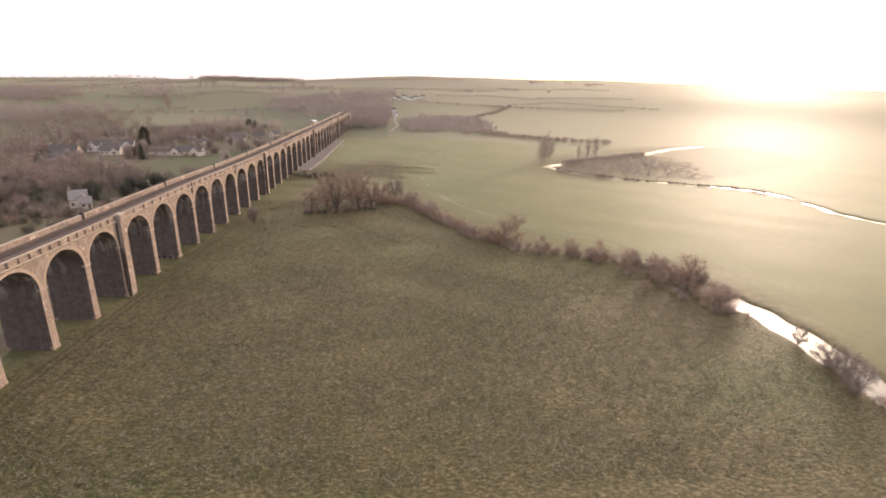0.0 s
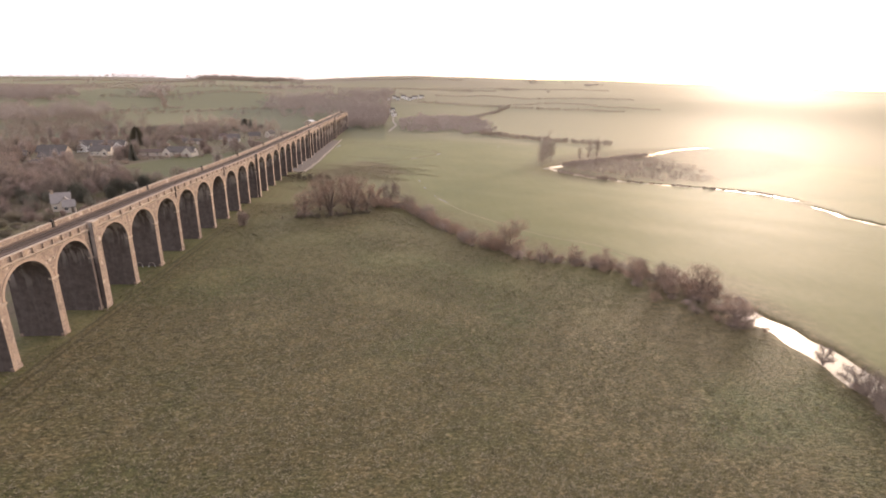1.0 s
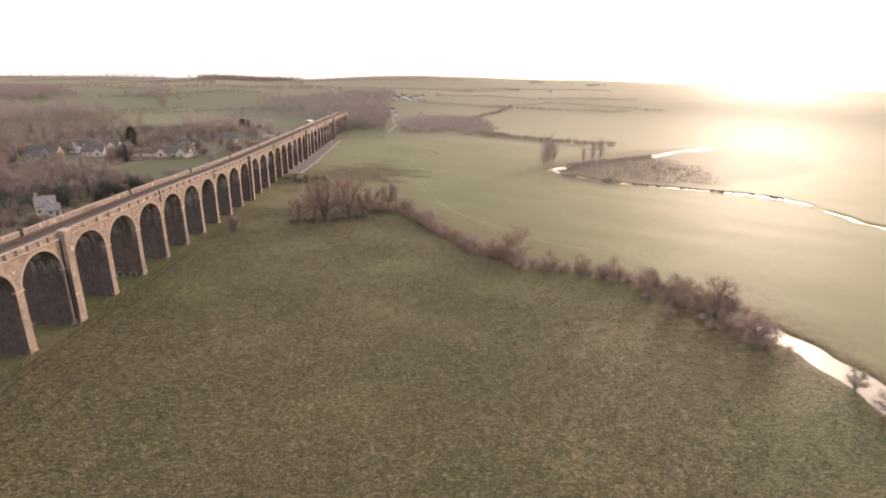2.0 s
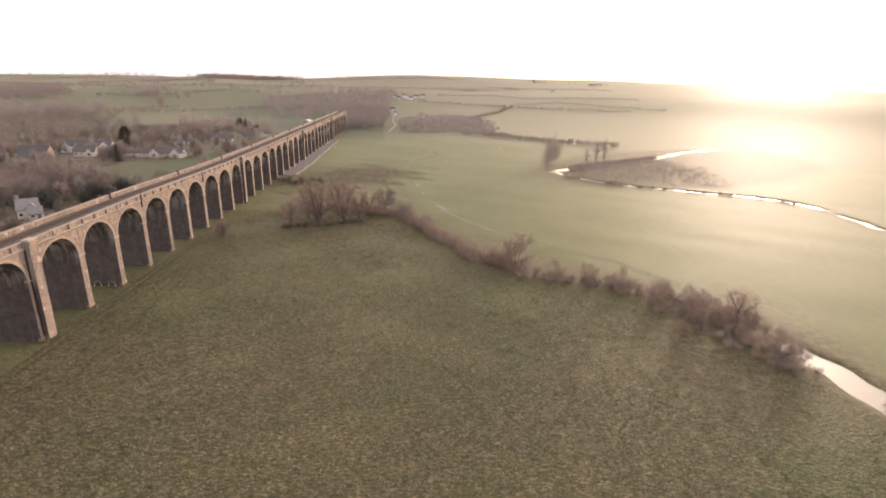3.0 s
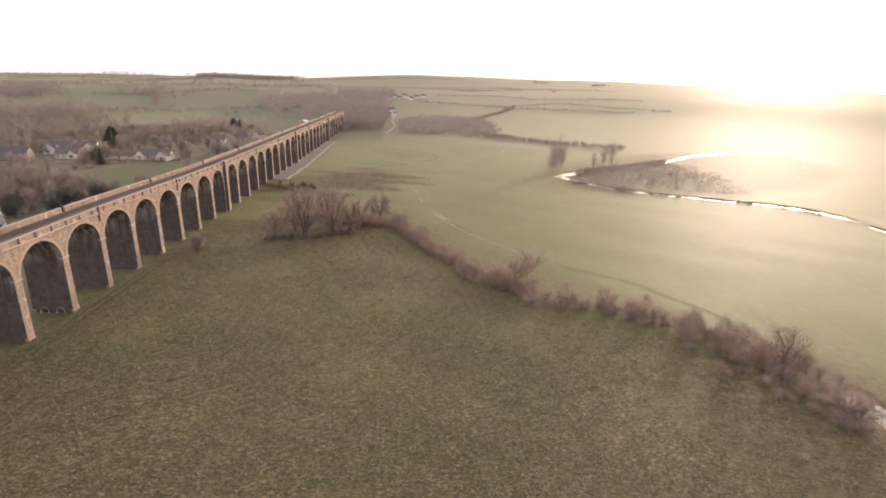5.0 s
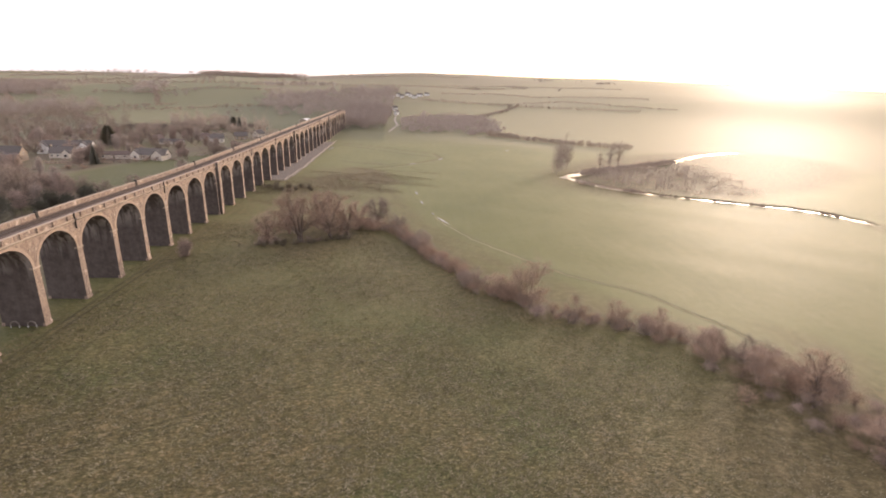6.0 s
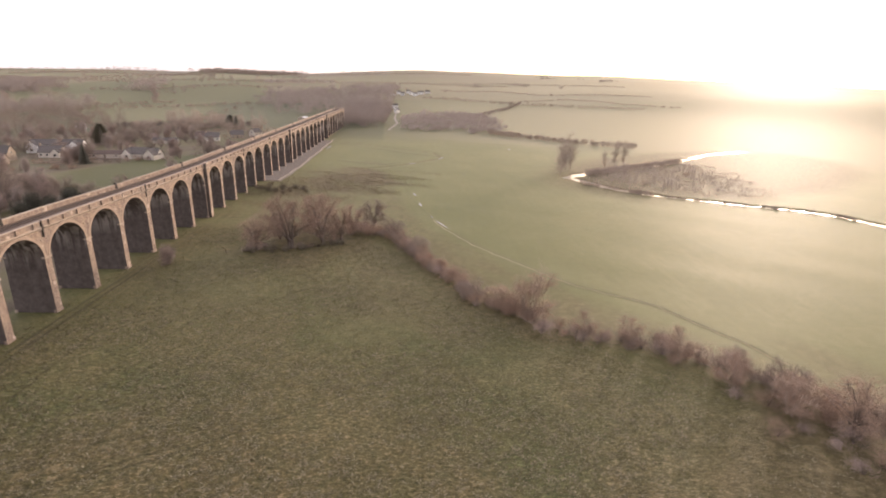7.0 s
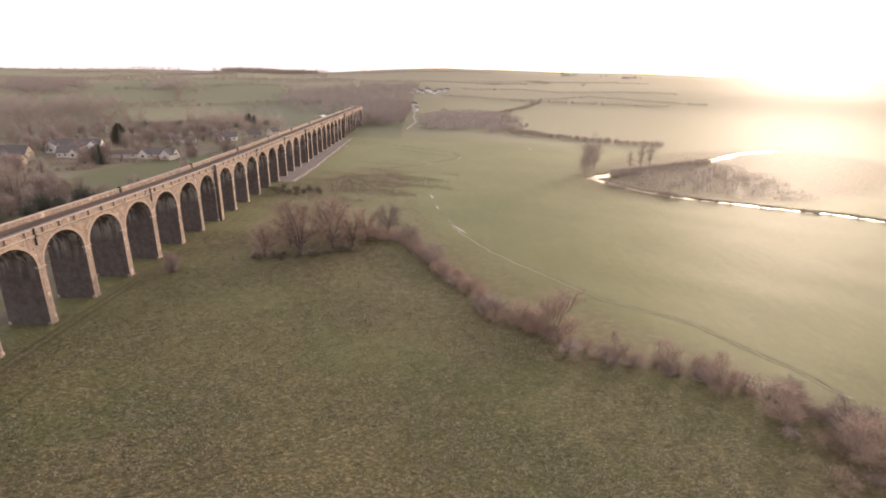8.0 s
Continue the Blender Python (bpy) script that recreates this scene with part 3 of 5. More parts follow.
# rails on sleepers, two tracks
Y_START = pier_edges[0][0]
track_y = np.arange(Y_START, END_Y + 12, 8.0)
for cx in (-2.45, -5.85):
    track = thing("railway_track", pose(0, 0, 0), "rusty steel railway track on ballast along the viaduct", "railway track", "tracks on the viaduct")
    for off in (-0.75, 0.75):
        v, f = [], []
        for y in track_y:
            z = DECK + 0.1 + float(deck_rise(y))
            v += [(cx + off - 0.07, y, z), (cx + off + 0.07, y, z), (cx + off + 0.05, y, z + 0.17), (cx + off - 0.05, y, z + 0.17)]
        for i in range(len(track_y) - 1):
            f += [(4 * i + j, 4 * i + (j + 1) % 4, 4 * i + 4 + (j + 1) % 4, 4 * i + 4 + j) for j in range(4)]
        as_object("rail", v, f, [M_RAIL], track)
    sl = Soup()
    for y in np.arange(Y_START, END_Y + 10, 0.75):
        sl.box(cx - 1.25, cx + 1.25, y - 0.12, y + 0.12, DECK - 0.05, DECK + 0.1)
    tagged(sl.lift(ry).make("timber_bed", [M_SLEEPER], track, "weathered timber sleepers"), kind="stuff")

# iron downpipes by every third pier and on the shaded edge of the pilasters
for y1, wd, wide in pier_edges:
    i = round(((y1 - 0.7) % P) / 14.0)
    if wide:
        s = Soup()
        s.box(0.02, 0.2, y1 - 3.28, y1 - 3.10, 0.3, TOP - 1.0)
        s.lift(lambda x, y, b=float(deck_rise(y1)): b).make("downpipe", [M_IRON], viaduct, "dark iron rainwater pipe")
    elif i % 3 == 0:
        s = Soup()
        s.box(-0.05, 0.26, y1 - wd / 2 - 0.13, y1 - wd / 2 + 0.13, TOP - 3.4, TOP + 0.1)
        s.box(-0.02, 0.45, y1 - wd / 2 - 0.24, y1 - wd / 2 + 0.24, TOP - 1.6, TOP - 1.25)
        s.lift(lambda x, y, b=float(deck_rise(y1)): b).make("downpipe", [M_IRON], viaduct, "short dark iron pipe with hopper")
    if wide or i % 3 == 0:
        s = Soup()
        s.box(-W - 0.06, -W + 0.66, y1 - wd / 2 - 0.36, y1 - wd / 2 + 0.36, DECK - 0.1, TOP + 0.42, 0, 0.05)
        s.lift(lambda x, y, b=float(deck_rise(y1)): b).make("refuge_post", [M_IRON], viaduct, "dark iron refuge post")


# ---- trees ----
def limb_tree(seed, height, width, trunk_r, limbs=46, twigs=5200, low=0.12, crown_low=0.22, stems=1):
    """Wood and twig meshes of a bare tree: limbs that curve from a short trunk to all parts of an uneven crown, side branches, and a haze of twigs."""
    rng = random.Random(seed)
    tubes, ends = [], []
    lobes = [(rng.uniform(0, 6.28), rng.uniform(0.75, 1.15)) for _ in range(5)]

    def reach(a):
        return 1 + 0.22 * sum(g * math.cos(a - p) ** 3 for p, g in lobes) / 5

    lobe_r = 0.17 * height
    for st in range(stems):
        foot = Vector((rng.uniform(-0.6, 0.6), rng.uniform(-0.6, 0.6), -0.3)) if stems > 1 else Vector((0, 0, -0.3))
        fork = foot + Vector((rng.uniform(-0.05, 0.05) * height, rng.uniform(-0.05, 0.05) * height, height * low * rng.uniform(0.8, 1.3)))
        tubes.append(([foot, foot.lerp(fork, 0.5) + Vector((rng.uniform(-.1, .1), rng.uniform(-.1, .1), 0)), fork], trunk_r * 1.15, trunk_r * 0.85, 6))
        count = limbs // stems
        for i in range(count):
            a = 2.4 * i + rng.uniform(-0.5, 0.5)
            h = crown_low + (0.96 - crown_low) * ((i + rng.random()) / count)
            edge = math.sqrt(max(0.05, 1 - ((h - 0.52) / 0.52) ** 2))
            q = rng.uniform(0.55, 0.95) * edge * reach(a)
            tip = Vector((math.cos(a) * (width / 2 - lobe_r * 0.6) * q, math.sin(a) * (width / 2 - lobe_r * 0.6) * q, h * (height - lobe_r * 0.5)))
            bend = fork + Vector((tip.x * rng.uniform(0.1, 0.45), tip.y * rng.uniform(0.1, 0.45), (tip.z - fork.z) * rng.uniform(0.45, 0.8)))
            pts = []
            for t in (0, 0.2, 0.4, 0.6, 0.8, 1):
                w = Vector((rng.gauss(0, 1), rng.gauss(0, 1), rng.gauss(0, 1))) * (0.016 * height * (0 if t == 0 else 1))
                pts.append((fork * (1 - t) + bend * t) * (1 - t) + (bend * (1 - t) + tip * t) * t + w)
            tubes.append((pts, trunk_r * rng.uniform(0.36, 0.55), 0.05, 5))
            for _ in range(11):      # side branches that fill the lobe
                p = pts[rng.choice((2, 3, 4, 4, 5, 5))]
                g = Vector((rng.gauss(0, 1), rng.gauss(0, 1), rng.gauss(0.15, 0.9))).normalized() * lobe_r * rng.random() ** 0.4
                e = tip.lerp(p, 0.3) + g
                m = p.lerp(e, 0.5) + Vector((rng.gauss(0, 1), rng.gauss(0, 1), rng.gauss(0.5, 1))) * (0.014 * height)
                tubes.append(([p, m, e], 0.055, 0.015, 3))
                ends += [(e, g.normalized()), (m, (e - p).normalized())]
    v, f = [], []
    for pts, r0, r1, sides in tubes:
        for i in range(len(pts)):
            d = (pts[min(i + 1, len(pts) - 1)] - pts[max(i - 1, 0)]).normalized()
            u = d.orthogonal().normalized()
            w = d.cross(u)
            r = r0 + (r1 - r0) * i / (len(pts) - 1)
            n = len(v)
            v += [tuple(pts[i] + (u * math.cos(2 * math.pi * j / sides) + w * math.sin(2 * math.pi * j / sides)) * r) for j in range(sides)]
            if i:
                f += [(n - sides + j, n - sides + (j + 1) % sides, n + (j + 1) % sides, n + j) for j in range(sides)]
    wood = bpy.data.meshes.new("trunk")
    wood.from_pydata(v, [], f)
    wood.polygons.foreach_set("use_smooth", [True] * len(wood.polygons))
    tv, tf = [], []
    for _ in range(twigs):
        p, d = rng.choice(ends)
        p = p + Vector((rng.gauss(0, 1), rng.gauss(0, 1), rng.gauss(0, 0.8))) * (0.04 * height)
        d = (d * 0.7 + Vector((rng.uniform(-1, 1), rng.uniform(-1, 1), rng.uniform(-0.5, 0.9)))).normalized()
        ln = height * rng.uniform(0.04, 0.10)
        u = d.orthogonal().normalized()
        g = rng.uniform(0, 6.28)
        u = (u * math.cos(g) + d.cross(u) * math.sin(g)) * 0.012
        n = len(tv)
        tv += [tuple(p - u), tuple(p + u), tuple(p + d * ln)]
        tf.append((n, n + 1, n + 2))
    crown = bpy.data.meshes.new("crown")
    crown.from_pydata(tv, [], tf)
    return wood, crown


def shrub_mesh(seed, height, width, twigs, leaf=0.021):
    """Many-stemmed thorn or bramble bush."""
    rng = random.Random(seed)
    v, f, tv, tf = [], [], [], []
    for _ in range(9):
        a, l = rng.uniform(0, 6.28), rng.uniform(0.1, 0.5) * width
        p, q = Vector((rng.uniform(-.2, .2), rng.uniform(-.2, .2), -0.2)), Vector((math.cos(a) * l, math.sin(a) * l, height * rng.uniform(0.5, 0.95)))
        d = (q - p).normalized()
        u = d.orthogonal().normalized()
        w = d.cross(u)
        n = len(v)
        for c, r in ((p, 0.07), (q, 0.02)):
            v += [tuple(c + (u * math.cos(t) + w * math.sin(t)) * r) for t in (0, 2.09, 4.19)]
        f += [(n + i, n + (i + 1) % 3, n + 3 + (i + 1) % 3, n + 3 + i) for i in range(3)]
    lobes = [(rng.uniform(-.35, .35) * width, rng.uniform(-.35, .35) * width, height * rng.uniform(.3, .7), rng.uniform(.18, .34)) for _ in range(7)]
    for _ in range(twigs):
        cx, cy, cz, r = rng.choice(lobes)
        p = Vector((rng.gauss(cx, r * width * 0.55), rng.gauss(cy, r * width * 0.55), abs(rng.gauss(cz, r * height * 0.75))))
        d = Vector((rng.uniform(-1, 1), rng.uniform(-1, 1), rng.uniform(-0.2, 1.2))).normalized()
        u = d.orthogonal().normalized()
        u = (u * math.cos(rng.uniform(0, 6.28)) + d.cross(u) * math.sin(rng.uniform(0, 6.28))) * leaf
        n = len(tv)
        tv += [tuple(p - u), tuple(p + u), tuple(p + d * rng.uniform(0.4, 1.0))]
        tf.append((n, n + 1, n + 2))
    stems, crown = bpy.data.meshes.new("stems"), bpy.data.meshes.new("crown")
    stems.from_pydata(v, [], f)
    crown.from_pydata(tv, [], tf)
    return stems, crown


def conifer_mesh(seed, height, width, tufts=4200, taper=1.0):
    rng = random.Random(seed)
    v, f = [], []
    for i in range(6):
        a = math.pi / 3 * i
        v += [(0.22 * math.cos(a), 0.22 * math.sin(a), -0.3), (0.04 * math.cos(a), 0.04 * math.sin(a), height * 0.95)]
    f = [(2 * i, (2 * i + 2) % 12, (2 * i + 3) % 12, 2 * i + 1) for i in range(6)]
    stems, crown = bpy.data.meshes.new("trunk"), bpy.data.meshes.new("crown")
    stems.from_pydata(v, [], f)
    tv, tf = [], []
    for _ in range(tufts):
        h = rng.random() ** 1.35
        r = width * 0.5 * (1 - h) ** taper * rng.uniform(0.3, 1.1) * (1 + 0.18 * math.sin(h * 40))
        a = rng.uniform(0, 6.28)
        p = Vector((math.cos(a) * r, math.sin(a) * r, 0.02 * height + h * 0.98 * height))
        d = Vector((math.cos(a), math.sin(a), rng.uniform(-0.6, 0.5))).normalized()
        u = d.orthogonal().normalized() * rng.uniform(0.12, 0.26)
        n = len(tv)
        tv += [tuple(p - u), tuple(p + u), tuple(p + d * rng.uniform(0.5, 1.0))]
        tf.append((n, n + 1, n + 2))
    crown.from_pydata(tv, [], tf)
    return stems, crown


def with_mat(meshes, mats):
    for me, m in zip(meshes, mats):
        me.materials.append(m)
    return meshes


BROAD = [with_mat(limb_tree(s, 12, w, 0.30, 20, 13000, lo, 0.26, st), (M_BARK, M_TWIG)) for s, w, lo, st in ((1, 16, 0.14, 1), (2, 13, 0.18, 1), (3, 17, 0.12, 2), (4, 14, 0.16, 1))]
REDDISH = [with_mat(limb_tree(s, 10, w, 0.22, 16, 15000, 0.1, 0.15, 1), (M_BARK, M_TWIG_RED)) for s, w in ((11, 9), (12, 8), (13, 11))]
UPRIGHT = [with_mat(limb_tree(s, 15, w, 0.24, 17, 14000, 0.15, 0.18, 1), (M_BARK, M_TWIG_GREY)) for s, w in ((21, 5.5), (22, 7), (23, 6))]
SHRUBS = [with_mat(shrub_mesh(s, 3.2, w, 1000), (M_BARK, m)) for s, w, m in ((31, 4.0, M_TWIG_HEDGE), (32, 4.8, M_TWIG_RED), (33, 3.6, M_TWIG), (34, 5.0, M_TWIG_HEDGE))]
EVERGREENS = [with_mat(conifer_mesh(41, 14, 6.0), (M_BARK, M_EVERGREEN)), with_mat(shrub_mesh(42, 5.5, 6.0, 2200, 0.10), (M_BARK, M_EVERGREEN)), with_mat(shrub_mesh(43, 7, 5.0, 2200, 0.10), (M_BARK, M_EVERGREEN))]
BRAMBLES = [with_mat(shrub_mesh(s, 4.5, w, 2000, 0.06), (M_BARK, M_BRAMBLE)) for s, w in ((45, 6.0), (46, 5.0))]
YEWS = [with_mat(shrub_mesh(s, 8.0, w, 3200, 0.10), (M_BARK, M_YEW)) for s, w in ((47, 6.5), (48, 5.5))]
EVERGREENS.append(with_mat(conifer_mesh(44, 14, 8.0, 5000, 0.55), (M_BARK, M_EVERGREEN)))
OLD = [with_mat(limb_tree(s, 12, w, 0.46, 15, 10500, lo, 0.24, st), (M_BARK, M_TWIG_HEDGE)) for s, w, lo, st in ((5, 14, 0.16, 1), (6, 13, 0.13, 2), (7, 15, 0.14, 1))]
THICKET = [with_mat(limb_tree(s, 12, w, 0.085, 16, 8500, 0.06, 0.10, 3), (M_TWIG, M_TWIG_HEDGE)) for s, w in ((61, 9.0), (62, 10.0))]
SPARSE = [with_mat(limb_tree(s, 13, w, 0.12, 9, 2200, 0.2, 0.2, 1), (M_TWIG, M_TWIG_HAZED)) for s, w in ((24, 6), (25, 7))]
rnd = random.Random(77)


def plant(kind, x, y, scale, label, category="tree", name="tree", group="", sz=None, turn=None):
    wood, crown = kind
    e = new(name)
    e.matrix_basis = Matrix.LocRotScale((x, y, gz(x, y) - 0.1), Euler((0, 0, rnd.uniform(0, 6.28) if turn is None else turn)),
                                        (scale, scale, sz if sz else scale * rnd.uniform(0.92, 1.08)))
    tagged(e, label, category, group)
    share("trunk" if category == "tree" else "stem", wood, e, Matrix())
    share("crown", crown, e, Matrix())
    return e


def along(line, step, jitter):
    out = []
    for (ax, ay), (bx, by) in zip(line, line[1:]):
        n = max(1, int(math.hypot(bx - ax, by - ay) / step))
        out += [(ax + (bx - ax) * (i + rnd.random()) / n + rnd.uniform(-jitter, jitter), ay + (by - ay) * (i + rnd.random()) / n + rnd.uniform(-jitter, jitter)) for i in range(n)]
    return out


# the clump of old trees beside the viaduct
CLUMP = "old bare spreading tree in a clump on the pasture"
for x, y, s, k in ((28.8, 88, 0.95, 0), (38.6, 88.5, 1.40, 1), (47.3, 94.5, 1.34, 2), (52.5, 98, 0.9, 1), (33, 98, 1.1, 2), (44, 103, 1.2, 0), (56, 105, 0.8, 1)):
    plant(OLD[k], x, y, s, CLUMP, group="clump of old trees")
for x, y, s, k in ((26.5, 85, 0.7, 1), (29, 85.5, 0.9, 1), (41, 88.5, 0.6, 1), (44, 89, 0.5, 3), (31, 88, 0.8, 1), (50, 96, 0.9, 3), (36, 99, 0.9, 1), (47, 105, 0.9, 1), (55, 104, 1.2, 0), (58, 108, 1.25, 1), (61, 103, 1.1, 3)):
    plant(SHRUBS[k], x, y, s, "bare brown thorn scrub under the old trees", "bush", "bush")
# low scrub whose dark bramble colour also stands for the shade under the trees
for x, y in along([(26, 84), (38, 86), (47, 91.5), (55, 94)], 1.5, 1.4):
    plant(BRAMBLES[rnd.randrange(2)], x, y, rnd.uniform(0.22, 0.42), "low brown bramble along the edge of the clump, darkened for shade", "bush", "bush", "brambles under the clump")
plant(BROAD[1], 62.5, 113, 0.95, "bare tree at the corner of the hedge")
plant(REDDISH[1], 9.2, 72.5, 0.72, "lone small bare thorn tree on the pasture beside the viaduct", sz=0.6)


for i, (x, y) in enumerate(along(HEDGE, 1.15, 1.7)):
    plant(SHRUBS[rnd.randrange(4)], x, y, rnd.uniform(0.5, 1.35) * (1.0 if x < 104 else 0.85), "bare brown hawthorn bush in a gappy field hedge", "bush", "hedge_bush", "field hedge")
for x, y, s, k in ((70, 100, 0.55, 0), (78, 82, 0.6, 1), (92, 49, 0.45, 2), (135, 15, 0.5, 1), (139, 8, 0.55, 0)):
    plant(BROAD[k], x, y, s, "slender bare tree standing in the field hedge", group="trees in the field hedge")
for x, y, s, k in ((102.8, 38.5, 1.05, 0), (97, 43, 0.6, 1), (99.5, 40.5, 0.5, 0), (112, 29.5, 0.5, 1), (120, 26, 0.55, 0), (127, 20, 0.6, 1), (132, 11, 0.65, 0), (137, 3, 0.7, 1), (84, 68, 0.4, 0), (79, 78, 0.45, 1)):
    plant(THICKET[k], x, y, s * 1.3, "many-stemmed bare hedge tree with reddish twigs", group="thicket trees in the hedge", sz=s)
plant(OLD[0], 143, -1.5, 0.92, "old forked bare tree at the end of the field hedge")
for x, y in along([(147.5, -42.5), (152, -43.5), (156.5, -43)], 1.6, 0.7):
    plant(SHRUBS[rnd.randrange(4)], x, y, rnd.uniform(0.45, 0.7), "brown scrub on the spit between two pools", "bush", "bush", "scrub on the spit")
for x, y in along([(149, -41), (148, -50), (147, -60), (150, -75)], 2.2, 1.2):
    plant(SHRUBS[rnd.randrange(4)], x, y, rnd.uniform(0.4, 0.8), "bare brown bank-side scrub by the river", "bush", "bush", "riverside scrub")
for x, y, s in ((150.5, -33, 0.36), (150, -41, 0.4), (149, -46, 0.5), (147.5, -51, 0.5), (146, -2, 0.5), (145, -17, 0.4)):
    plant(BROAD[rnd.randrange(4)], x, y, s, "small bare willow on the river bank", group="willows on the bank")
for i in range(12):
    plant(SHRUBS[(1, 3)[rnd.randrange(2)]], rnd.uniform(131, 148), rnd.uniform(-6, 13), rnd.uniform(0.5, 0.85), "tall reddish bare scrub at the hedge end", "bush", "bush", "scrub at the hedge end")
for x, y, s, k in ((144, -15.5, 0.85, 0), (147, -10.5, 0.6, 2)):
    plant(OLD[k], x, y, s, "spreading bare willow leaning over the pool", group="pool willows", sz=s * 0.6)
for x, y, s in ((142, -17, 0.75), (144.5, -18, 0.7), (147, -15, 0.6), (140.5, -14, 0.6), (148, -19.5, 0.5), (145, -9, 0.8), (142, -9, 0.9), (138, -10, 0.7), (149.5, -3, 0.8), (152, -5, 0.7)):
    plant(SHRUBS[(1, 0)[rnd.randrange(2)]], x, y, s, "tangled brown scrub at the end of the pool", "bush", "bush", "scrub by the pool")
# alders and willows by the far bend
for x, y, s in ((159.5, 230, 1.45), (164, 243, 1.7), (168, 250, 1.8), (173, 256, 1.5), (206, 268, 1.5), (214, 274, 1.4), (196, 262, 1.0)):
    plant(SPARSE[rnd.randrange(2)], x, y, s, "tall bare alder by the river bend", group="alders by the bend")
for i in range(4):
    t = rnd.random()
    x, y = 176 + t * 60 + rnd.uniform(-6, 6), 222 + t * 20 + rnd.uniform(-28, 40) * (0.5 + 0.5 * t)
    if min(dist_to(RIVER, np.array([x]), np.array([y]))) > 6:
        plant(SHRUBS[rnd.randrange(4)], x, y, rnd.uniform(0.7, 1.1), "bare willow scrub inside the river bend", "bush", "bush", "willow scrub")
# dark bushes at the end of the gravel track
for x, y, s in ((2, 178, 0.5), (5, 174, 0.6), (9, 172, 0.65), (12, 170, 0.6), (14, 176, 0.7), (18, 172, 0.55), (20, 178, 0.6), (24, 176, 0.5), (7, 181, 0.55), (26, 171, 0.35), (16, 167, 0.4)):
    plant(BRAMBLES[rnd.randrange(2)], x, y, s, "dark green bramble bush by the gravel track", "bush", "bush", "brambles by the track")


# ---- fuzzy stuff: distant woods and hedgerows ----
def woodland(name, spots, label, material, size=1.6, per=46):
    """spots: x, y, height, radius of each crown; all joined."""
    rng = np.random.RandomState(len(spots) * 7 + 3)
    sp = np.array(spots)
    n = len(sp) * per
    k = np.repeat(np.arange(len(sp)), per)
    g = rng.normal(size=(n, 3))
    g /= np.linalg.norm(g, axis=1)[:, None]
    rad = rng.uniform(0.15, 1.0, n)[:, None] ** 0.6 * rng.uniform(0.85, 1.2, (n, 1))
    base = ground_z(sp[:, 0], sp[:, 1])
    c = np.stack([sp[k, 0], sp[k, 1], base[k] + sp[k, 2] * 0.56], 1)
    p = c + g * rad * np.stack([sp[k, 3], sp[k, 3], sp[k, 2] * 0.46], 1)
    d = g + rng.normal(size=(n, 3)) * 0.6 + np.array([0, 0, 0.4])
    d /= np.linalg.norm(d, axis=1)[:, None]
    u = np.cross(d, rng.normal(size=(n, 3)))
    u /= np.linalg.norm(u, axis=1)[:, None]
    ln = rng.uniform(0.6, 1.5, (n, 1)) * size
    tri = np.stack([p - u * size * 0.14, p + u * size * 0.14, p + d * ln], 1).reshape(-1, 3)
    # stems
    sv, sf = [], []
    for i, (x, y, h, r) in enumerate(spots):
        b = 3 * n + len(sv)
        z = base[i]
        sv += [(x - 0.25, y, z - 0.5), (x + 0.25, y, z - 0.5), (x, y + 0.3, z - 0.5), (x, y, z + h * 0.8)]
        sf += [(b, b + 1, b + 3), (b + 1, b + 2, b + 3), (b + 2, b, b + 3)]
    faces = [(3 * i, 3 * i + 1, 3 * i + 2) for i in range(n)] + sf
    ob = as_object(name, [tuple(q) for q in tri] + sv, faces, material)
    return tagged(ob, label, "woodland", kind="stuff")


def scatter(n, x0, x1, y0, y1, h, r, keep=lambda x, y: True):
    out = []
    while len(out) < n:
        x, y = rnd.uniform(x0, x1), rnd.uniform(y0, y1)
        if keep(x + rnd.gauss(0, 0.05) * (x1 - x0), y + rnd.gauss(0, 0.05) * (y1 - y0)):
            k = rnd.choice((0.55, 0.75, 0.9, 1.0, 1.15))
            out.append((x, y, rnd.uniform(*h) * k, rnd.uniform(*r) * (0.5 + 0.5 * k)))
    return out


def row(a, b, n, h, r, jit=2.0):
    return [(a[0] + (b[0] - a[0]) * (i + rnd.random()) / n + rnd.uniform(-jit, jit), a[1] + (b[1] - a[1]) * (i + rnd.random()) / n + rnd.uniform(-jit, jit),
             rnd.uniform(*h), rnd.uniform(*r)) for i in range(n)]


def inside(poly, x, y):
    hit = False
    for (ax, ay), (bx, by) in zip(poly, poly[1:] + poly[:1]):
        if (ay > y) != (by > y) and x < (bx - ax) * (y - ay) / (by - ay) + ax:
            hit = not hit
    return hit


def scatter_in(n, poly, h, r):
    xs, ys = [p[0] for p in poly], [p[1] for p in poly]
    return scatter(n, min(xs), max(xs), min(ys), max(ys), h, r, lambda x, y: inside(poly, x, y))


# ---- gravel track beside the viaduct ----
v, f, idx = [], [], []
EDGE = [(196, 7.5), (213, 8.4), (252, 8.6), (299, 7.8), (340, 7.6), (400, 6.5), (480, 4.0)]
ty = np.linspace(196, 480, 150)
for y in ty:
    r = float(rise(y))
    e = float(np.interp(y, [p[0] for p in EDGE], [p[1] for p in EDGE])) - 1.0
    wob = 0.35 * math.sin(y / 3.7) + 0.3 * math.sin(y / 9.1)
    v += [(-9.5, y, r - 0.5), (-9.0, y, r + 0.35), (e + wob, y, r + 0.35), (e + wob + 0.8, y, r + 0.45), (e + 2.0, y, r - 0.4)]
for i in range(len(ty) - 1):
    for j in range(4):
        f.append((5 * i + j, 5 * i + j + 1, 5 * i + 6 + j, 5 * i + 5 + j))
        idx.append(1 if j == 2 else 0)
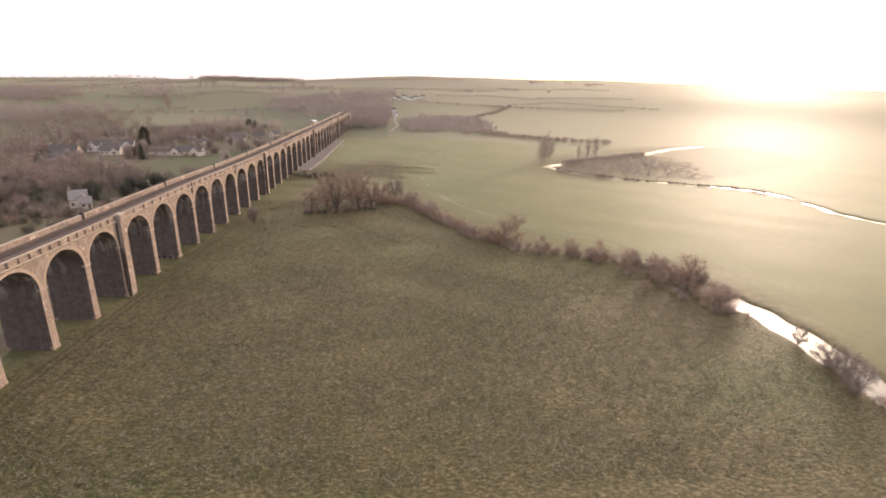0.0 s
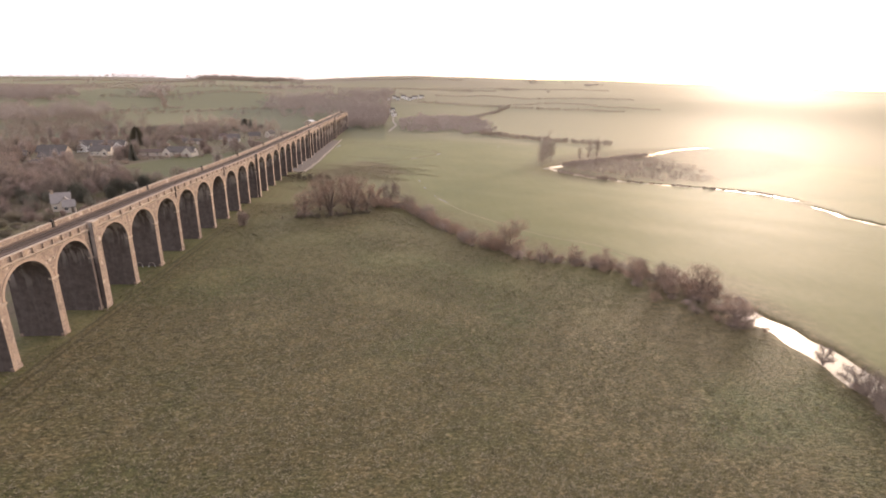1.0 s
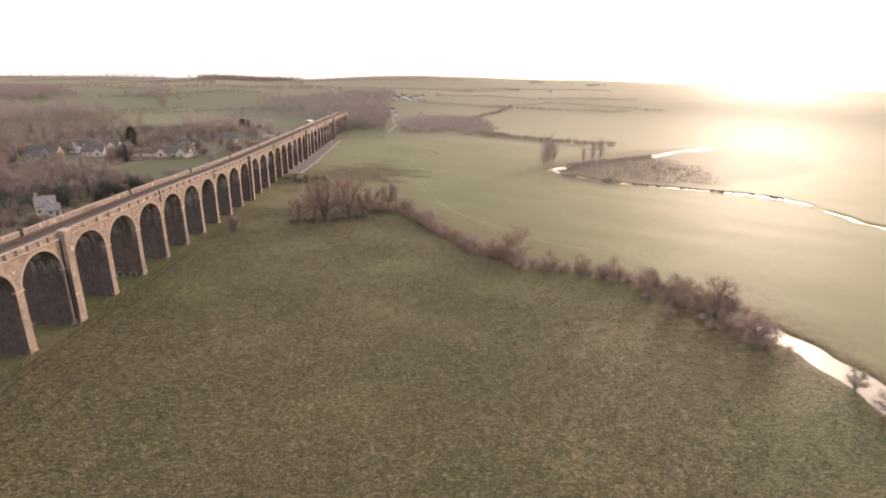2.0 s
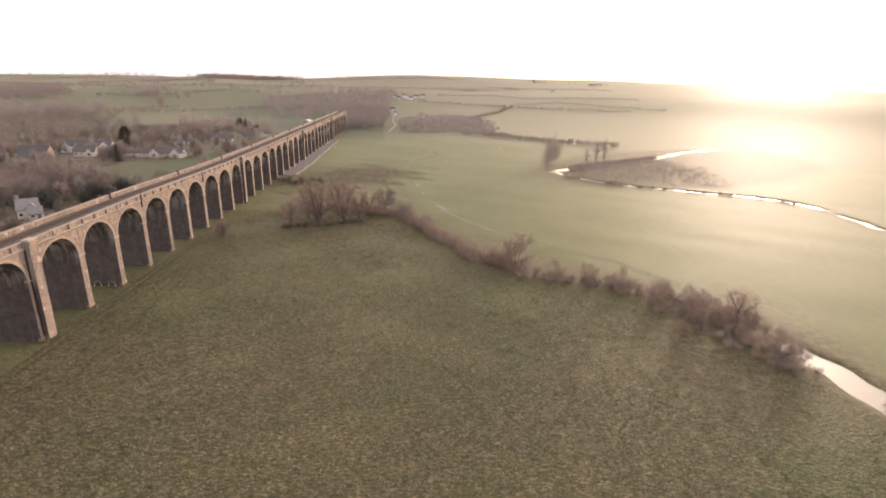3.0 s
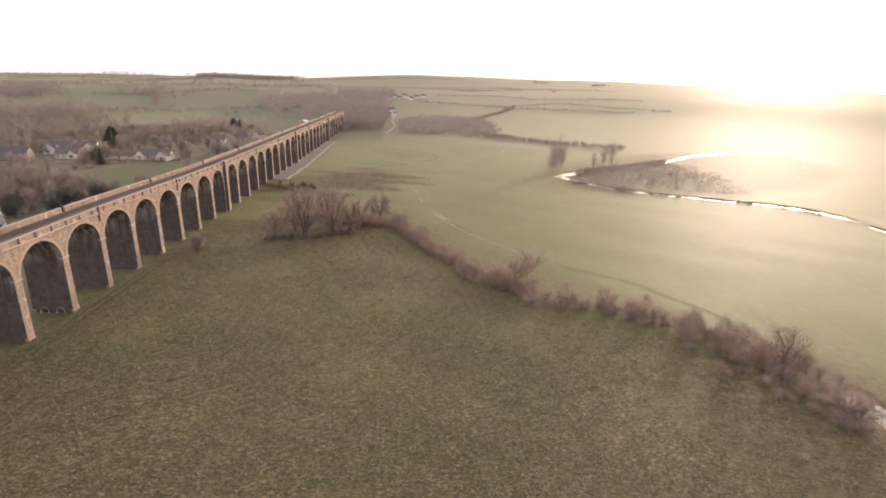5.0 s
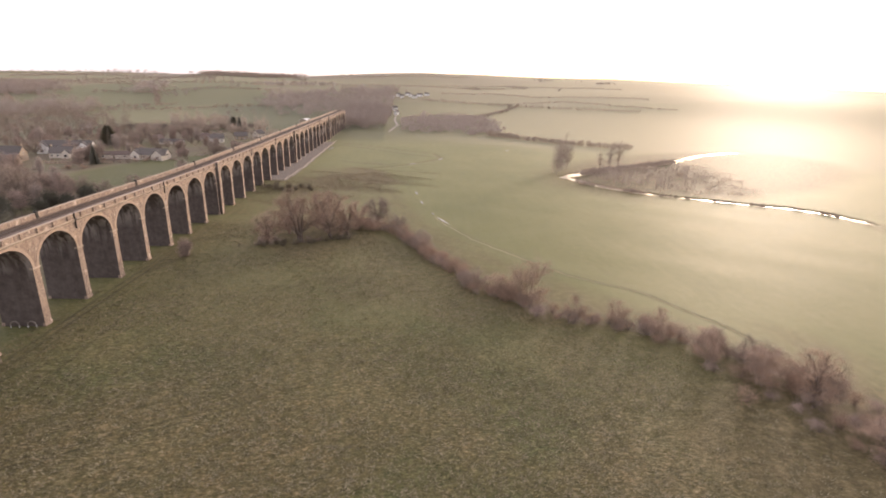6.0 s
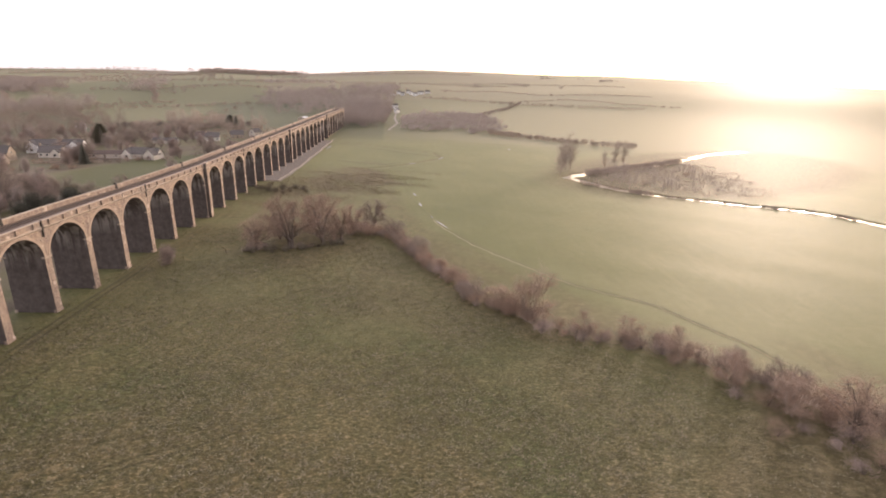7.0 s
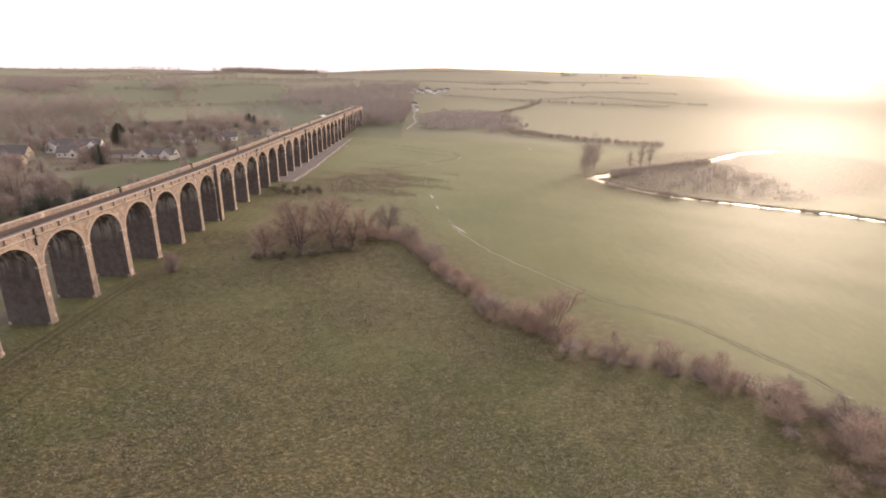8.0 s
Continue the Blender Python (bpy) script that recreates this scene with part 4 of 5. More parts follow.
f += [(0, 1, 2, 3, 4)[::-1]]
idx += [1]
tagged(as_object("gravel_track", v, f, [M_GRAVEL, M_PALE], None, "", idx), "grey gravel track with a pale stone edge along the viaduct", "track", kind="structure")
LANE = [(38, 760), (45, 669), (47, 579), (53, 518), (48, 462), (47, 450)]
ribbon("lane", LANE, 2.4, -0.12, "pale narrow country lane climbing to the village", M_ROAD, "road")


# ---- village ----
def house(name, x, y, turn, w, d, eaves, ridge, wall_mat, roof_mat, label, chimneys=1, windows=3, base=None, group="village houses", wings=()):
    """Gabled house: w along the ridge, d across."""
    e = thing(name, pose(x, y, float(ground_z(x, y)) if base is None else base, 0, 0, turn), label, "house", group)
    hw, hd = w / 2, d / 2
    s = Soup()
    s.prism([(-hw, -hd, -0.6), (-hw, hd, -0.6), (-hw, hd, eaves), (-hw, 0, ridge), (-hw, -hd, eaves)], (w, 0, 0))
    wall = s.make("wall", [wall_mat], e)
    for sg in (-1, 1):
        r = Soup()
        o, t = 0.35, 0.22
        sl = (ridge - eaves) / hd
        r.prism([(-hw - 0.3, sg * (hd + o), eaves - sl * o), (-hw - 0.3, 0, ridge), (-hw - 0.3, 0, ridge + t), (-hw - 0.3, sg * (hd + o), eaves - sl * o + t)], (w + 0.6, 0, 0))
        r.make("roof", [roof_mat], e)
    for c in range(chimneys):
        cx = (-hw + 0.6) if c == 0 else (hw - 0.6) if c == 1 else 0
        k = Soup()
        k.box(cx - 0.45, cx + 0.45, -0.35, 0.35, ridge - 0.7, ridge + 1.3)
        k.box(cx - 0.55, cx + 0.55, -0.45, 0.45, ridge + 1.3, ridge + 1.5)
        ch = k.make("chimney", [M_STONE], e)
        for px in (-0.22, 0.22):
            q = Soup()
            q.box(cx + px - 0.12, cx + px + 0.12, -0.12, 0.12, ridge + 1.5, ridge + 1.9, 0, 0.02)
            q.make("chimney_pot", [M_TILE], ch)
    for at, ww, out, wr in wings:      # gabled wings that face the garden
        b = Soup()
        we = wr - ww * 0.48
        b.prism([(at - ww / 2, -hd - out, -0.6), (at + ww / 2, -hd - out, -0.6), (at + ww / 2, -hd - out, we), (at, -hd - out, wr), (at - ww / 2, -hd - out, we)], (0, out + hd, 0))
        wing = b.make("wing", [wall_mat], e)
        for sg in (-1, 1):
            r = Soup()
            r.prism([(at + sg * (ww / 2 + 0.3), -hd - out - 0.25, we - 0.29), (at, -hd - out - 0.25, wr), (at, -hd - out - 0.25, wr + 0.2), (at + sg * (ww / 2 + 0.3), -hd - out - 0.25, we - 0.09)], (0, out + hd + 0.25, 0))
            r.make("wing_roof", [roof_mat], wing)
        q = Soup()
        q.box(at - 0.75, at + 0.75, -hd - out - 0.06, -hd - out + 0.05, 0.9, 2.2)
        q.make("window", [M_GLASS], wing, "dark gable window")
    for sg in (-1, 1):
        for floor in range(2 if eaves > 4 else 1):
            for i in range(windows):
                wx = -hw + w * (i + 0.5) / windows
                z = 1.0 + 2.6 * floor
                if floor == 0 and i == windows // 2 and sg < 0:
                    q = Soup()
                    q.box(wx - 0.5, wx + 0.5, sg * hd - 0.06, sg * hd + 0.06, 0, 2.1)
                    q.make("door", [M_WOODPOST], e, "plank door")
                    continue
                q = Soup()
                q.box(wx - 0.6, wx + 0.6, sg * hd - 0.05, sg * hd + 0.05, z, z + 1.25)
                fr = q.make("window", [M_WHITE], e, "white window frame")
                for px in (-0.28, 0.28):
                    q = Soup()
                    q.box(wx + px - 0.24, wx + px + 0.24, sg * hd - 0.07, sg * hd + 0.07, z + 0.1, z + 1.15)
                    q.make("pane", [M_GLASS], fr)
    for sg in (-1, 1):
        q = Soup()
        z = eaves - 0.6
        q.box(sg * hw - 0.05, sg * hw + 0.05, -0.55, 0.55, z, z + 1.2)
        fr = q.make("window", [M_WHITE], e, "white gable window")
        q = Soup()
        q.box(sg * hw - 0.07, sg * hw + 0.07, -0.45, 0.45, z + 0.1, z + 1.1)
        q.make("pane", [M_GLASS], fr)
    return e


house("house", -91, 262, -8, 20, 6.5, 3.0, 6.4, M_RENDER, M_SLATE, "cream rendered cottage with two white gables and a slate roof", 1, 5, wings=((-8.2, 5.6, 2.5, 5.8), (6.8, 6.6, 3.5, 6.2)))
house("house", -157, 284, 10, 31, 7, 4.8, 7.8, M_WHITE, M_SLATE, "long white house with grey slate roof and end gables", 2, 7, wings=((-12.5, 6.0, 2.5, 7.4), (11.5, 6.0, 3.0, 7.2)))
house("house", -146, 262, 8, 13, 6.5, 3.2, 6.6, M_RENDER, M_SLATE, "white cottage with a dark slate roof", 1, 4, wings=((3.5, 4.5, 2.0, 5.2),))
house("house", -114, 262, 4, 19, 5.0, 2.6, 4.2, M_RENDER, M_TILE, "low pale outbuilding behind a garden tree", 0, 3)
house("house", -167, 245, 4, 18, 8, 4.8, 8.8, M_STONE, M_SLATE, "large stone house with a long dark roof", 2, 5)
house("house", -159, 231, 6, 15, 6, 3.2, 6.0, M_STONE, M_SLATE, "low stone barn with a pale slate roof", 0, 3)
house("house", -149, 202, 40, 8, 6, 3.0, 5.5, M_STONE, M_SLATE, "stone cottage with white gable trim", 1, 2)
house("house", -186, 236, 15, 14, 6, 3.2, 6.2, M_STONE, M_SLATE, "stone cottage row with a mossy roof", 2, 4)
house("house", -71, 98, 30, 6.5, 6, 3.6, 7.0, M_CREAM, M_SLATE_PALE, "pale stone house with slate gables and tall chimney", 1, 3, wings=((1.4, 3.6, 1.8, 5.8),))
house("house", -66, 94.5, 30, 4, 4.4, 2.6, 4.8, M_CREAM, M_SLATE_PALE, "lower stone wing with a pale slate roof", 0, 2)
house("house", -84, 352, 15, 10, 6.5, 3.2, 6.2, M_RENDER, M_SLATE, "pale cottage among trees", 1, 3)
house("house", -98, 366, 5, 16, 6.5, 2.8, 5.2, M_RENDER, M_TILE, "low pale farm building among trees", 0, 4)
house("house", -72, 372, 25, 10, 6.5, 3.2, 6.2, M_STONE, M_SLATE, "stone cottage among trees", 1, 3)
house("house", -111, 333, 4, 17, 5.0, 2.4, 4.0, M_RENDER, M_SLATE, "long low pale outbuilding among village gardens", 0, 4)
house("house", -128, 345, 60, 8, 6.0, 3.0, 5.6, M_STONE, M_TILE, "small stone cottage behind the conifers", 1, 2)
house("house", -230, 427, 20, 8, 6.0, 3.2, 5.8, M_WHITE, M_SLATE, "lone white cottage on the valley side", 1, 2)
house("house", -62, 388, 70, 9, 6.0, 3.6, 6.4, M_CREAM, M_SLATE, "cream gabled cottage at the village edge", 1, 2)
house("barn", -50, 522, 84, 15, 8, 4.0, 5.4, M_STONE, M_METALROOF, "large farm shed with a pale metal roof", 0, 3)
for x, y, t, w in ((54, 1005, 5, 9), (60, 978, 70, 7), (68, 955, 40, 8), (44, 960, 0, 7), (78, 990, 10, 11), (92, 1010, 20, 9), (36, 985, 30, 7), (26, 950, 65, 8), (40, 735, 20, 8), (46, 660, 60, 6)):
    house("house", x, y, t, w, 5.5, 4.0, 6.4, M_WHITE, M_SLATE, "white house of a distant hillside village", 1, 2, group="distant village")
s = Soup()
for i in range(16):
    x = -140 + i * 2.2
    s.box(x, x + 2.2, 236 + 0.4 * i - 0.2, 236 + 0.4 * i + 0.2, -0.3, 1.5 + 0.05 * (i % 2))
s.lift(lambda x, y: float(ground_z(x, y)))
tagged(s.make("garden_wall", [M_STONE]), "long low buff stone garden wall beside a paddock", "wall")

# trees among the houses
PAL = (BROAD, REDDISH, UPRIGHT)
HOUSES = [(-91, 262), (-83, 257), (-165, 282), (-150, 286), (-146, 262), (-114, 262), (-167, 245), (-159, 231), (-149, 202), (-186, 236), (-71, 97), (-63, 91), (-50, 72), (-57, 80), (-84, 352), (-98, 366), (-72, 372), (-111, 333), (-128, 345), (-62, 388)]
SIGHT = [(-108, 318), (-90, 335), (-70, 352), (-98, 235), (-150, 245), (-140, 240), (-84, 240), (-165, 210), (-180, 212)]     # open lawns before the houses
PADDOCK = [(-100, 172), (-118, 206), (-95, 232), (-60, 268), (-20, 285), (-20, 190), (-60, 168)]
made = 0
while made < 235:
    x, y = rnd.uniform(-235, -16), rnd.uniform(50, 400)
    clear = min(math.hypot(x - a, y - b) for a, b in HOUSES) > 10.5 and min(math.hypot(x - a, y - b) for a, b in SIGHT) > 9
    if clear and not inside(PADDOCK, x, y) and not (x > -102 and y < 128 + 0.3 * (x + 60)):
        fam = PAL[rnd.choices((0, 1, 2), (5, 4, 2))[0]]
        plant(fam[rnd.randrange(len(fam))], x, y, rnd.uniform(0.55, 1.0) * (1.25 if x < -120 and y < 230 else 1.0), "bare winter tree among the village gardens", group="village trees")
        made += 1
NEAR_GARDENS = [(-62, 50), (-20, 60), (-22, 120), (-58, 128), (-70, 150), (-112, 168), (-150, 180), (-175, 150), (-130, 80)]
made = 0
while made < 100:
    x, y = rnd.uniform(-175, -20), rnd.uniform(50, 180)
    if inside(NEAR_GARDENS, x, y) and not (x > -102 and y < 128 + 0.3 * (x + 60)) and min(math.hypot(x - a, y - b) for a, b in ((-71, 97), (-63, 91), (-56, 80), (-50, 70))) > 8.5:
        fam = PAL[rnd.choices((0, 1), (4, 5))[0]]
        plant(fam[rnd.randrange(len(fam))], x, y, rnd.uniform(0.75, 1.25), "bare brown tree in the gardens below the viaduct", group="garden trees")
        made += 1
made = 0
while made < 34:
    x, y = rnd.uniform(-100, -34), rnd.uniform(42, 84)
    if inside([(-96, 58), (-40, 42), (-34, 58), (-56, 79), (-96, 84)], x, y):
        plant(BRAMBLES[made % 2] if made % 3 else SHRUBS[made % 4], x, y, rnd.uniform(0.6, 1.1), "dark brown thicket below the viaduct", "bush", "bush", "thicket below the viaduct")
        made += 1
for x, y, k, s in ((-79, 93, 0, 0.5), (-84, 98, 1, 0.6), (-76, 86, 2, 0.5), (-69, 87, 0, 0.38), (-62, 84, 1, 0.42), (-90, 92, 2, 0.65), (-96, 98, 0, 0.7), (-88, 82, 1, 0.6), (-102, 88, 2, 0.7), (-108, 100, 0, 0.75),
                   (-82, 76, 1, 0.55), (-95, 80, 0, 0.6), (-58, 90, 2, 0.4), (-114, 92, 1, 0.8), (-70, 78, 0, 0.45), (-104, 110, 2, 0.7), (-112, 116, 1, 0.75), (-54, 82, 0, 0.4), (-100, 70, 2, 0.6)):
    plant(REDDISH[k], x, y, s, "small bare brown tree in the garden of the stone house", group="stone house garden trees")
for x, y in ((-76, 108), (-82, 100), (-66, 106), (-86, 112), (-58, 98), (-92, 104), (-78, 90), (-97, 116)):
    plant(EVERGREENS[1 + rnd.randrange(2)], x + rnd.uniform(-2, 2), y + rnd.uniform(-2, 2), rnd.uniform(0.6, 0.95), "dark evergreen shrub round the stone house", "bush", "bush", "garden evergreens")
for x, y in along([(-92, 86), (-78, 82), (-64, 80), (-54, 76)], 2.6, 2.0) + along([(-60, 95), (-58, 104), (-64, 108)], 2.5, 1.2):
    plant(SHRUBS[rnd.randrange(4)], x, y, rnd.uniform(0.5, 1.0), "bare brown hedge bush round the stone house", "bush", "hedge_bush", "hedge round the stone house")
for x, y, s in ((-113, 238, 0.85), (-298, 424, 0.8), (-94, 437, 0.95)):
    plant(EVERGREENS[0], x, y, s, "dark evergreen conifer in a village garden", group="conifers")
for x, y, s in ((-150, 320, 1.05), (-104, 450, 0.9)):
    plant(EVERGREENS[3], x, y, s * 1.45, "broad dark evergreen tree behind the village houses", group="broad evergreens", sz=s)
plant(REDDISH[1], -122, 246, 0.95, "reddish-brown round garden tree beside the conifer")
for x, y in along([(-97, 129), (-84, 121), (-76, 116), (-68, 113)], 2.4, 2.5) + along([(-66, 118), (-60, 131), (-58, 148)], 3.5, 2):
    plant(YEWS[rnd.randrange(2)], x, y, rnd.uniform(0.55, 1.0), "dark evergreen shrubbery below the viaduct", "bush", "bush", "evergreen shrubbery")
for x, y in along([(-145, 240), (-118, 246), (-96, 248), (-70, 262)], 3, 2) + along([(-148, 200), (-130, 215), (-110, 224)], 3, 2):
    plant(SHRUBS[rnd.randrange(4)], x, y, rnd.uniform(0.5, 1.0), "brown garden hedge bush by the paddock", "bush", "hedge_bush", "garden hedges")

# woods and copses of the valley side
woodland("wood", scatter_in(210, [(-394, 500), (-360, 640), (-210, 460), (-196, 400), (-196, 250), (-260, 220), (-300, 250), (-270, 350)], (8, 17), (4, 8)), "bare brown copses beside the village", M_TWIG, 0.68, 600)
woodland("wood", scatter_in(130, [(-190, 480), (-150, 560), (-75, 440), (-66, 410), (-120, 400), (-190, 420)], (5, 9), (3, 5)), "bare brown trees behind the village", M_TWIG_HAZED, 0.68, 442)
woodland("wood", scatter_in(60, [(-190, 488), (-186, 505), (-70, 442), (-66, 430)], (12, 17), (2.5, 4)), "row of tall bare poplars behind the village", M_TWIG_HAZED, 1.02, 153)
woodland("wood", scatter_in(190, [(-480, 560), (-515, 670), (-394, 715), (-350, 640), (-390, 500), (-340, 420)], (8, 18), (5, 9)), "bare woodland on the valley side", M_TWIG_GREY, 0.82, 560)
woodland("wood", scatter_in(260, [(-744, 989), (-636, 1043), (-502, 814), (-587, 769)], (8, 14), (6, 9)), "bare wood on the hillside", M_TWIG_GREY, 1.09, 289)
woodland("wood", scatter_in(60, [(-500, 1090), (-470, 1120), (-388, 930), (-437, 901)], (8, 14), (6, 9)), "small bare copse on the hillside", M_TWIG_GREY, 1.63, 136)
woodland("wood", scatter_in(330, [(-208, 950), (-68, 1087), (-18, 715), (-45, 600), (-100, 640), (-157, 745)], (9, 15), (6, 9)), "bare brown wood on the slope behind the viaduct", M_TWIG_GREY, 1.02, 323)
woodland("wood", scatter_in(240, [(-68, 1087), (31, 1120), (32, 719), (-27, 714)], (9, 15), (6, 9)), "bare wood below the hillside village", M_TWIG_GREY, 1.02, 323)
woodland("wood", scatter_in(330, [(-27, 714), (32, 719), (42, 470), (12, 468), (3, 474), (1, 490), (-20, 505)], (9, 16), (4, 6)), "bare brown wood at the end of the viaduct", M_TWIG_GREY, 0.75, 510)
woodland("wood", scatter_in(300, [(58, 579), (96, 660), (160, 670), (175, 600), (157, 452), (62, 446)], (3, 9), (3, 6)), "low bare wood along the meadow edge", M_TWIG_GREY, 0.75, 408)
woodland("hedgerow", row((145, 452), (174, 435), 24, (4, 6), (2.5, 3.5)) + row((174, 435), (225, 400), 34, (2.5, 5), (2, 3)) + row((225, 400), (262, 372), 20, (3, 6), (2, 4)), "bare hedgerow between meadows", M_TWIG_HAZED, 1.02, 136)

# thin muddy ditches through the meadow with a trodden line beside them
DITCH_LINES = [[(68, 204), (76, 154), (84, 124), (88, 111), (96, 94), (103, 82), (109, 73), (115, 64), (120, 58), (127, 52), (131, 49), (135, 45), (140, 36), (145, 27), (148, 18)],
               [(117, 99), (121, 89), (126, 75), (129, 66), (131, 58), (133, 51)]]

FAR_DRAINS = [[(14, 347), (45, 322), (70, 300), (93, 288)], [(26, 264.5), (42, 256.5), (57, 252), (66, 261)]]


def wavy(line, side, amp):
    out = []
    for (ax, ay), (bx, by) in zip(line, line[1:]):
        ln = math.hypot(bx - ax, by - ay)
        for i in range(max(2, int(ln / 2.5))):
            t = i / max(2, int(ln / 2.5))
            o = side + amp * math.sin(3.1 * i + ax) + rnd.uniform(-amp, amp)
            out.append((ax + (bx - ax) * t + (by - ay) / ln * o, ay + (by - ay) * t - (bx - ax) / ln * o))
    return out + [line[-1]]


for line, wd in zip(DITCH_LINES, (0.24, 0.16)):
    ribbon("ditch", wavy(line, 0.0, 0.22), wd, -0.05, "narrow muddy ditch winding through the meadow", M_MUD, "ditch")
ribbon("path", wavy(DITCH_LINES[0][2:], 0.75, 0.2), 0.55, -0.05, "thin pale trodden line beside the ditch", M_DRY, "path")

for line in FAR_DRAINS:
    ribbon("ditch", wavy(line, 0.0, 0.4), 1.1, -0.05, "dark reedy drain across the far meadow", M_MUD_DARK, "ditch")

# shallow puddles in the ditches
for line, wd in (([(88.5, 113), (86.5, 118), (84.3, 124)], 0.8), ([(83.2, 128), (82.6, 131)], 0.8), ([(70.5, 256), (76, 261.5)], 1.5), ([(90.5, 279), (94, 288)], 1.6),
                 ([(147, 341), (150, 348)], 2.0), ([(75.3, 172), (76.6, 166)], 1.0), ([(9.5, 318), (10.5, 326), (10, 335)], 2.4), ([(78, 152), (79, 146)], 0.9)):
    ribbon("puddle", line, wd, -0.03, "small shallow puddle reflecting the sky", M_WATER, "puddle", pointed=True)

woodland("hedgerow", row((-212, 441), (-146, 449), 46, (4, 7), (2.5, 4), 2.5) + row((-146, 449), (-90, 470), 34, (3, 6), (2, 3.5), 2.5), "dark overgrown hedge behind the village", M_TWIG_DARK, 0.75, 220)
hedges = []
for a, b in (((-900, 900), (-480, 790)), ((-488, 875), (-417, 889)), ((-417, 889), (-318, 1021)), ((-318, 1021), (-200, 1040)), ((-382, 611), (-285, 674)), ((-285, 674), (-113, 797)),
             ((-1300, 1250), (-600, 1150)), ((-700, 1200), (-560, 1700)), ((-1500, 1650), (-500, 1500)), ((-600, 1150), (-280, 1180)),
             ((153, 650), (253, 878)), ((253, 878), (347, 825)), ((347, 825), (440, 785)), ((81, 915), (223, 898)), ((223, 898), (253, 878)), ((-129, 1246), (300, 1300)),
             ((-1000, 1400), (-860, 2000)), ((-300, 1700), (250, 1760)), ((-592, 822), (-492, 700)), ((-457, 1039), (-322, 759)), ((-900, 1150), (-457, 1039)), ((-700, 850), (-592, 822)), ((-372, 634), (-240, 462)), ((-364, 668), (-289, 752))):
    n = int(math.hypot(b[0] - a[0], b[1] - a[1]) / 5)
    hedges += row(a, b, n, (2.5, 6.0), (2.5, 4), 2.5)
woodland("willow_scrub", scatter_in(330, [(174, 222), (186, 246), (258, 296), (276, 286), (270, 232), (248, 170), (205, 186)], (0.9, 2.4), (3, 6)), "low willow scrub inside the river bend, lightened as by haze", M_TWIG_HAZED, 0.36, 90)
woodland("willow_wood", scatter_in(150, [(172, 222), (178, 240), (214, 268), (258, 294), (262, 262), (240, 215), (214, 184), (192, 194)], (2.5, 8), (3, 6)), "hazy bare willow wood inside the river bend", M_TWIG_HAZED, 0.40, 120)
woodland("willow_scrub", row((176, 231), (214, 262), 60, (2, 4), (2, 3.5), 1.5) + row((214, 262), (262, 294), 60, (2, 4), (2.5, 4), 1.5), "bare willows along the upper arm of the river", M_TWIG_HAZED, 0.6, 150)
sedge = []
for (ax, ay), (bx, by) in zip(RIVER[9:17], RIVER[10:18]):
    ln = math.hypot(bx - ax, by - ay)
    nx, ny = (ay - by) / ln, (bx - ax) / ln
    sg = -1 if ny > 0 else 1
    for i in range(int(ln / 1.3)):
        t, off = rnd.random(), rnd.uniform(2.6, 4.2)
        if math.sin(ax + 9 * t + ay) > -0.35 and math.hypot(ax + (bx - ax) * t - 162, ay + (by - ay) * t - 225) > 14:
            sedge.append((ax + (bx - ax) * t + sg * nx * off, ay + (by - ay) * t + sg * ny * off, rnd.uniform(0.6, 1.3), rnd.uniform(0.8, 1.6)))
for (ax, ay), (bx, by) in (((164, 203), (171, 195)), ((171, 195), (183, 181)), ((183, 181), (190, 177))):
    sedge += row((ax, ay), (bx, by), 16, (1.4, 3.0), (1.0, 2.0), 0.8)
woodland("sedge", sedge, "tufts of dry sedge on the near river bank", M_TWIG, 0.5, 60)
woodland("garden_scrub", [s for s in scatter(620, -235, -16, 60, 430, (2, 5), (2, 4.5)) if not inside(PADDOCK, s[0], s[1]) and min(math.hypot(s[0] - a, s[1] - b) for a, b in HOUSES) > 8.5
                          and min(math.hypot(s[0] - a, s[1] - b) for a, b in SIGHT) > 7], "brown bare scrub and hedges between the gardens", M_TWIG, 0.6, 110)
east = []
for line in ([(124, 1067), (241, 1132), (324, 1041), (434, 1011), (536, 975)], [(222, 907), (359, 949), (439, 865), (519, 817)], [(136, 1373), (325, 1413), (458, 1317), (567, 1212)]):
    for a, b in zip(line, line[1:]):
        east += row(a, b, int(math.hypot(b[0] - a[0], b[1] - a[1]) / 7), (1.2, 3.6), (3, 6), 3)
woodland("hedgerow", east, "thick bare hedges between the eastern fields", M_TWIG_HAZED, 1.2, 90)
copses = []
for _ in range(100):
    x, y = rnd.uniform(-1000, -60), rnd.uniform(480, 1700)
    if x < -60 - 0.12 * (y - 480):
        copses += [(x + rnd.gauss(0, 14), y + rnd.gauss(0, 10), rnd.uniform(4, 11), rnd.uniform(3, 6)) for _ in range(rnd.choice((1, 1, 2, 4, 8)))]
for _ in range(9):
    x, y = rnd.uniform(60, 700), rnd.uniform(900, 1900)
    copses += [(x + rnd.gauss(0, 14), y + rnd.gauss(0, 10), rnd.uniform(3, 8), rnd.uniform(3, 5)) for _ in range(rnd.choice((2, 4, 9, 16)))]
woodland("copse", copses, "scattered bare hillside trees and copses", M_TWIG_GREY, 0.95, 204)
woodland("hedgerow", hedges, "bare hedgerows between hillside fields", M_TWIG, 1.2, 90)
woodland("wood", row((-276, 1170), (-223, 1229), 26, (7, 11), (5, 8), 8) + row((-223, 1229), (-129, 1246), 34, (7, 11), (5, 8), 8), "line of bare trees on the hillside", M_TWIG_GREY, 1.63, 102)
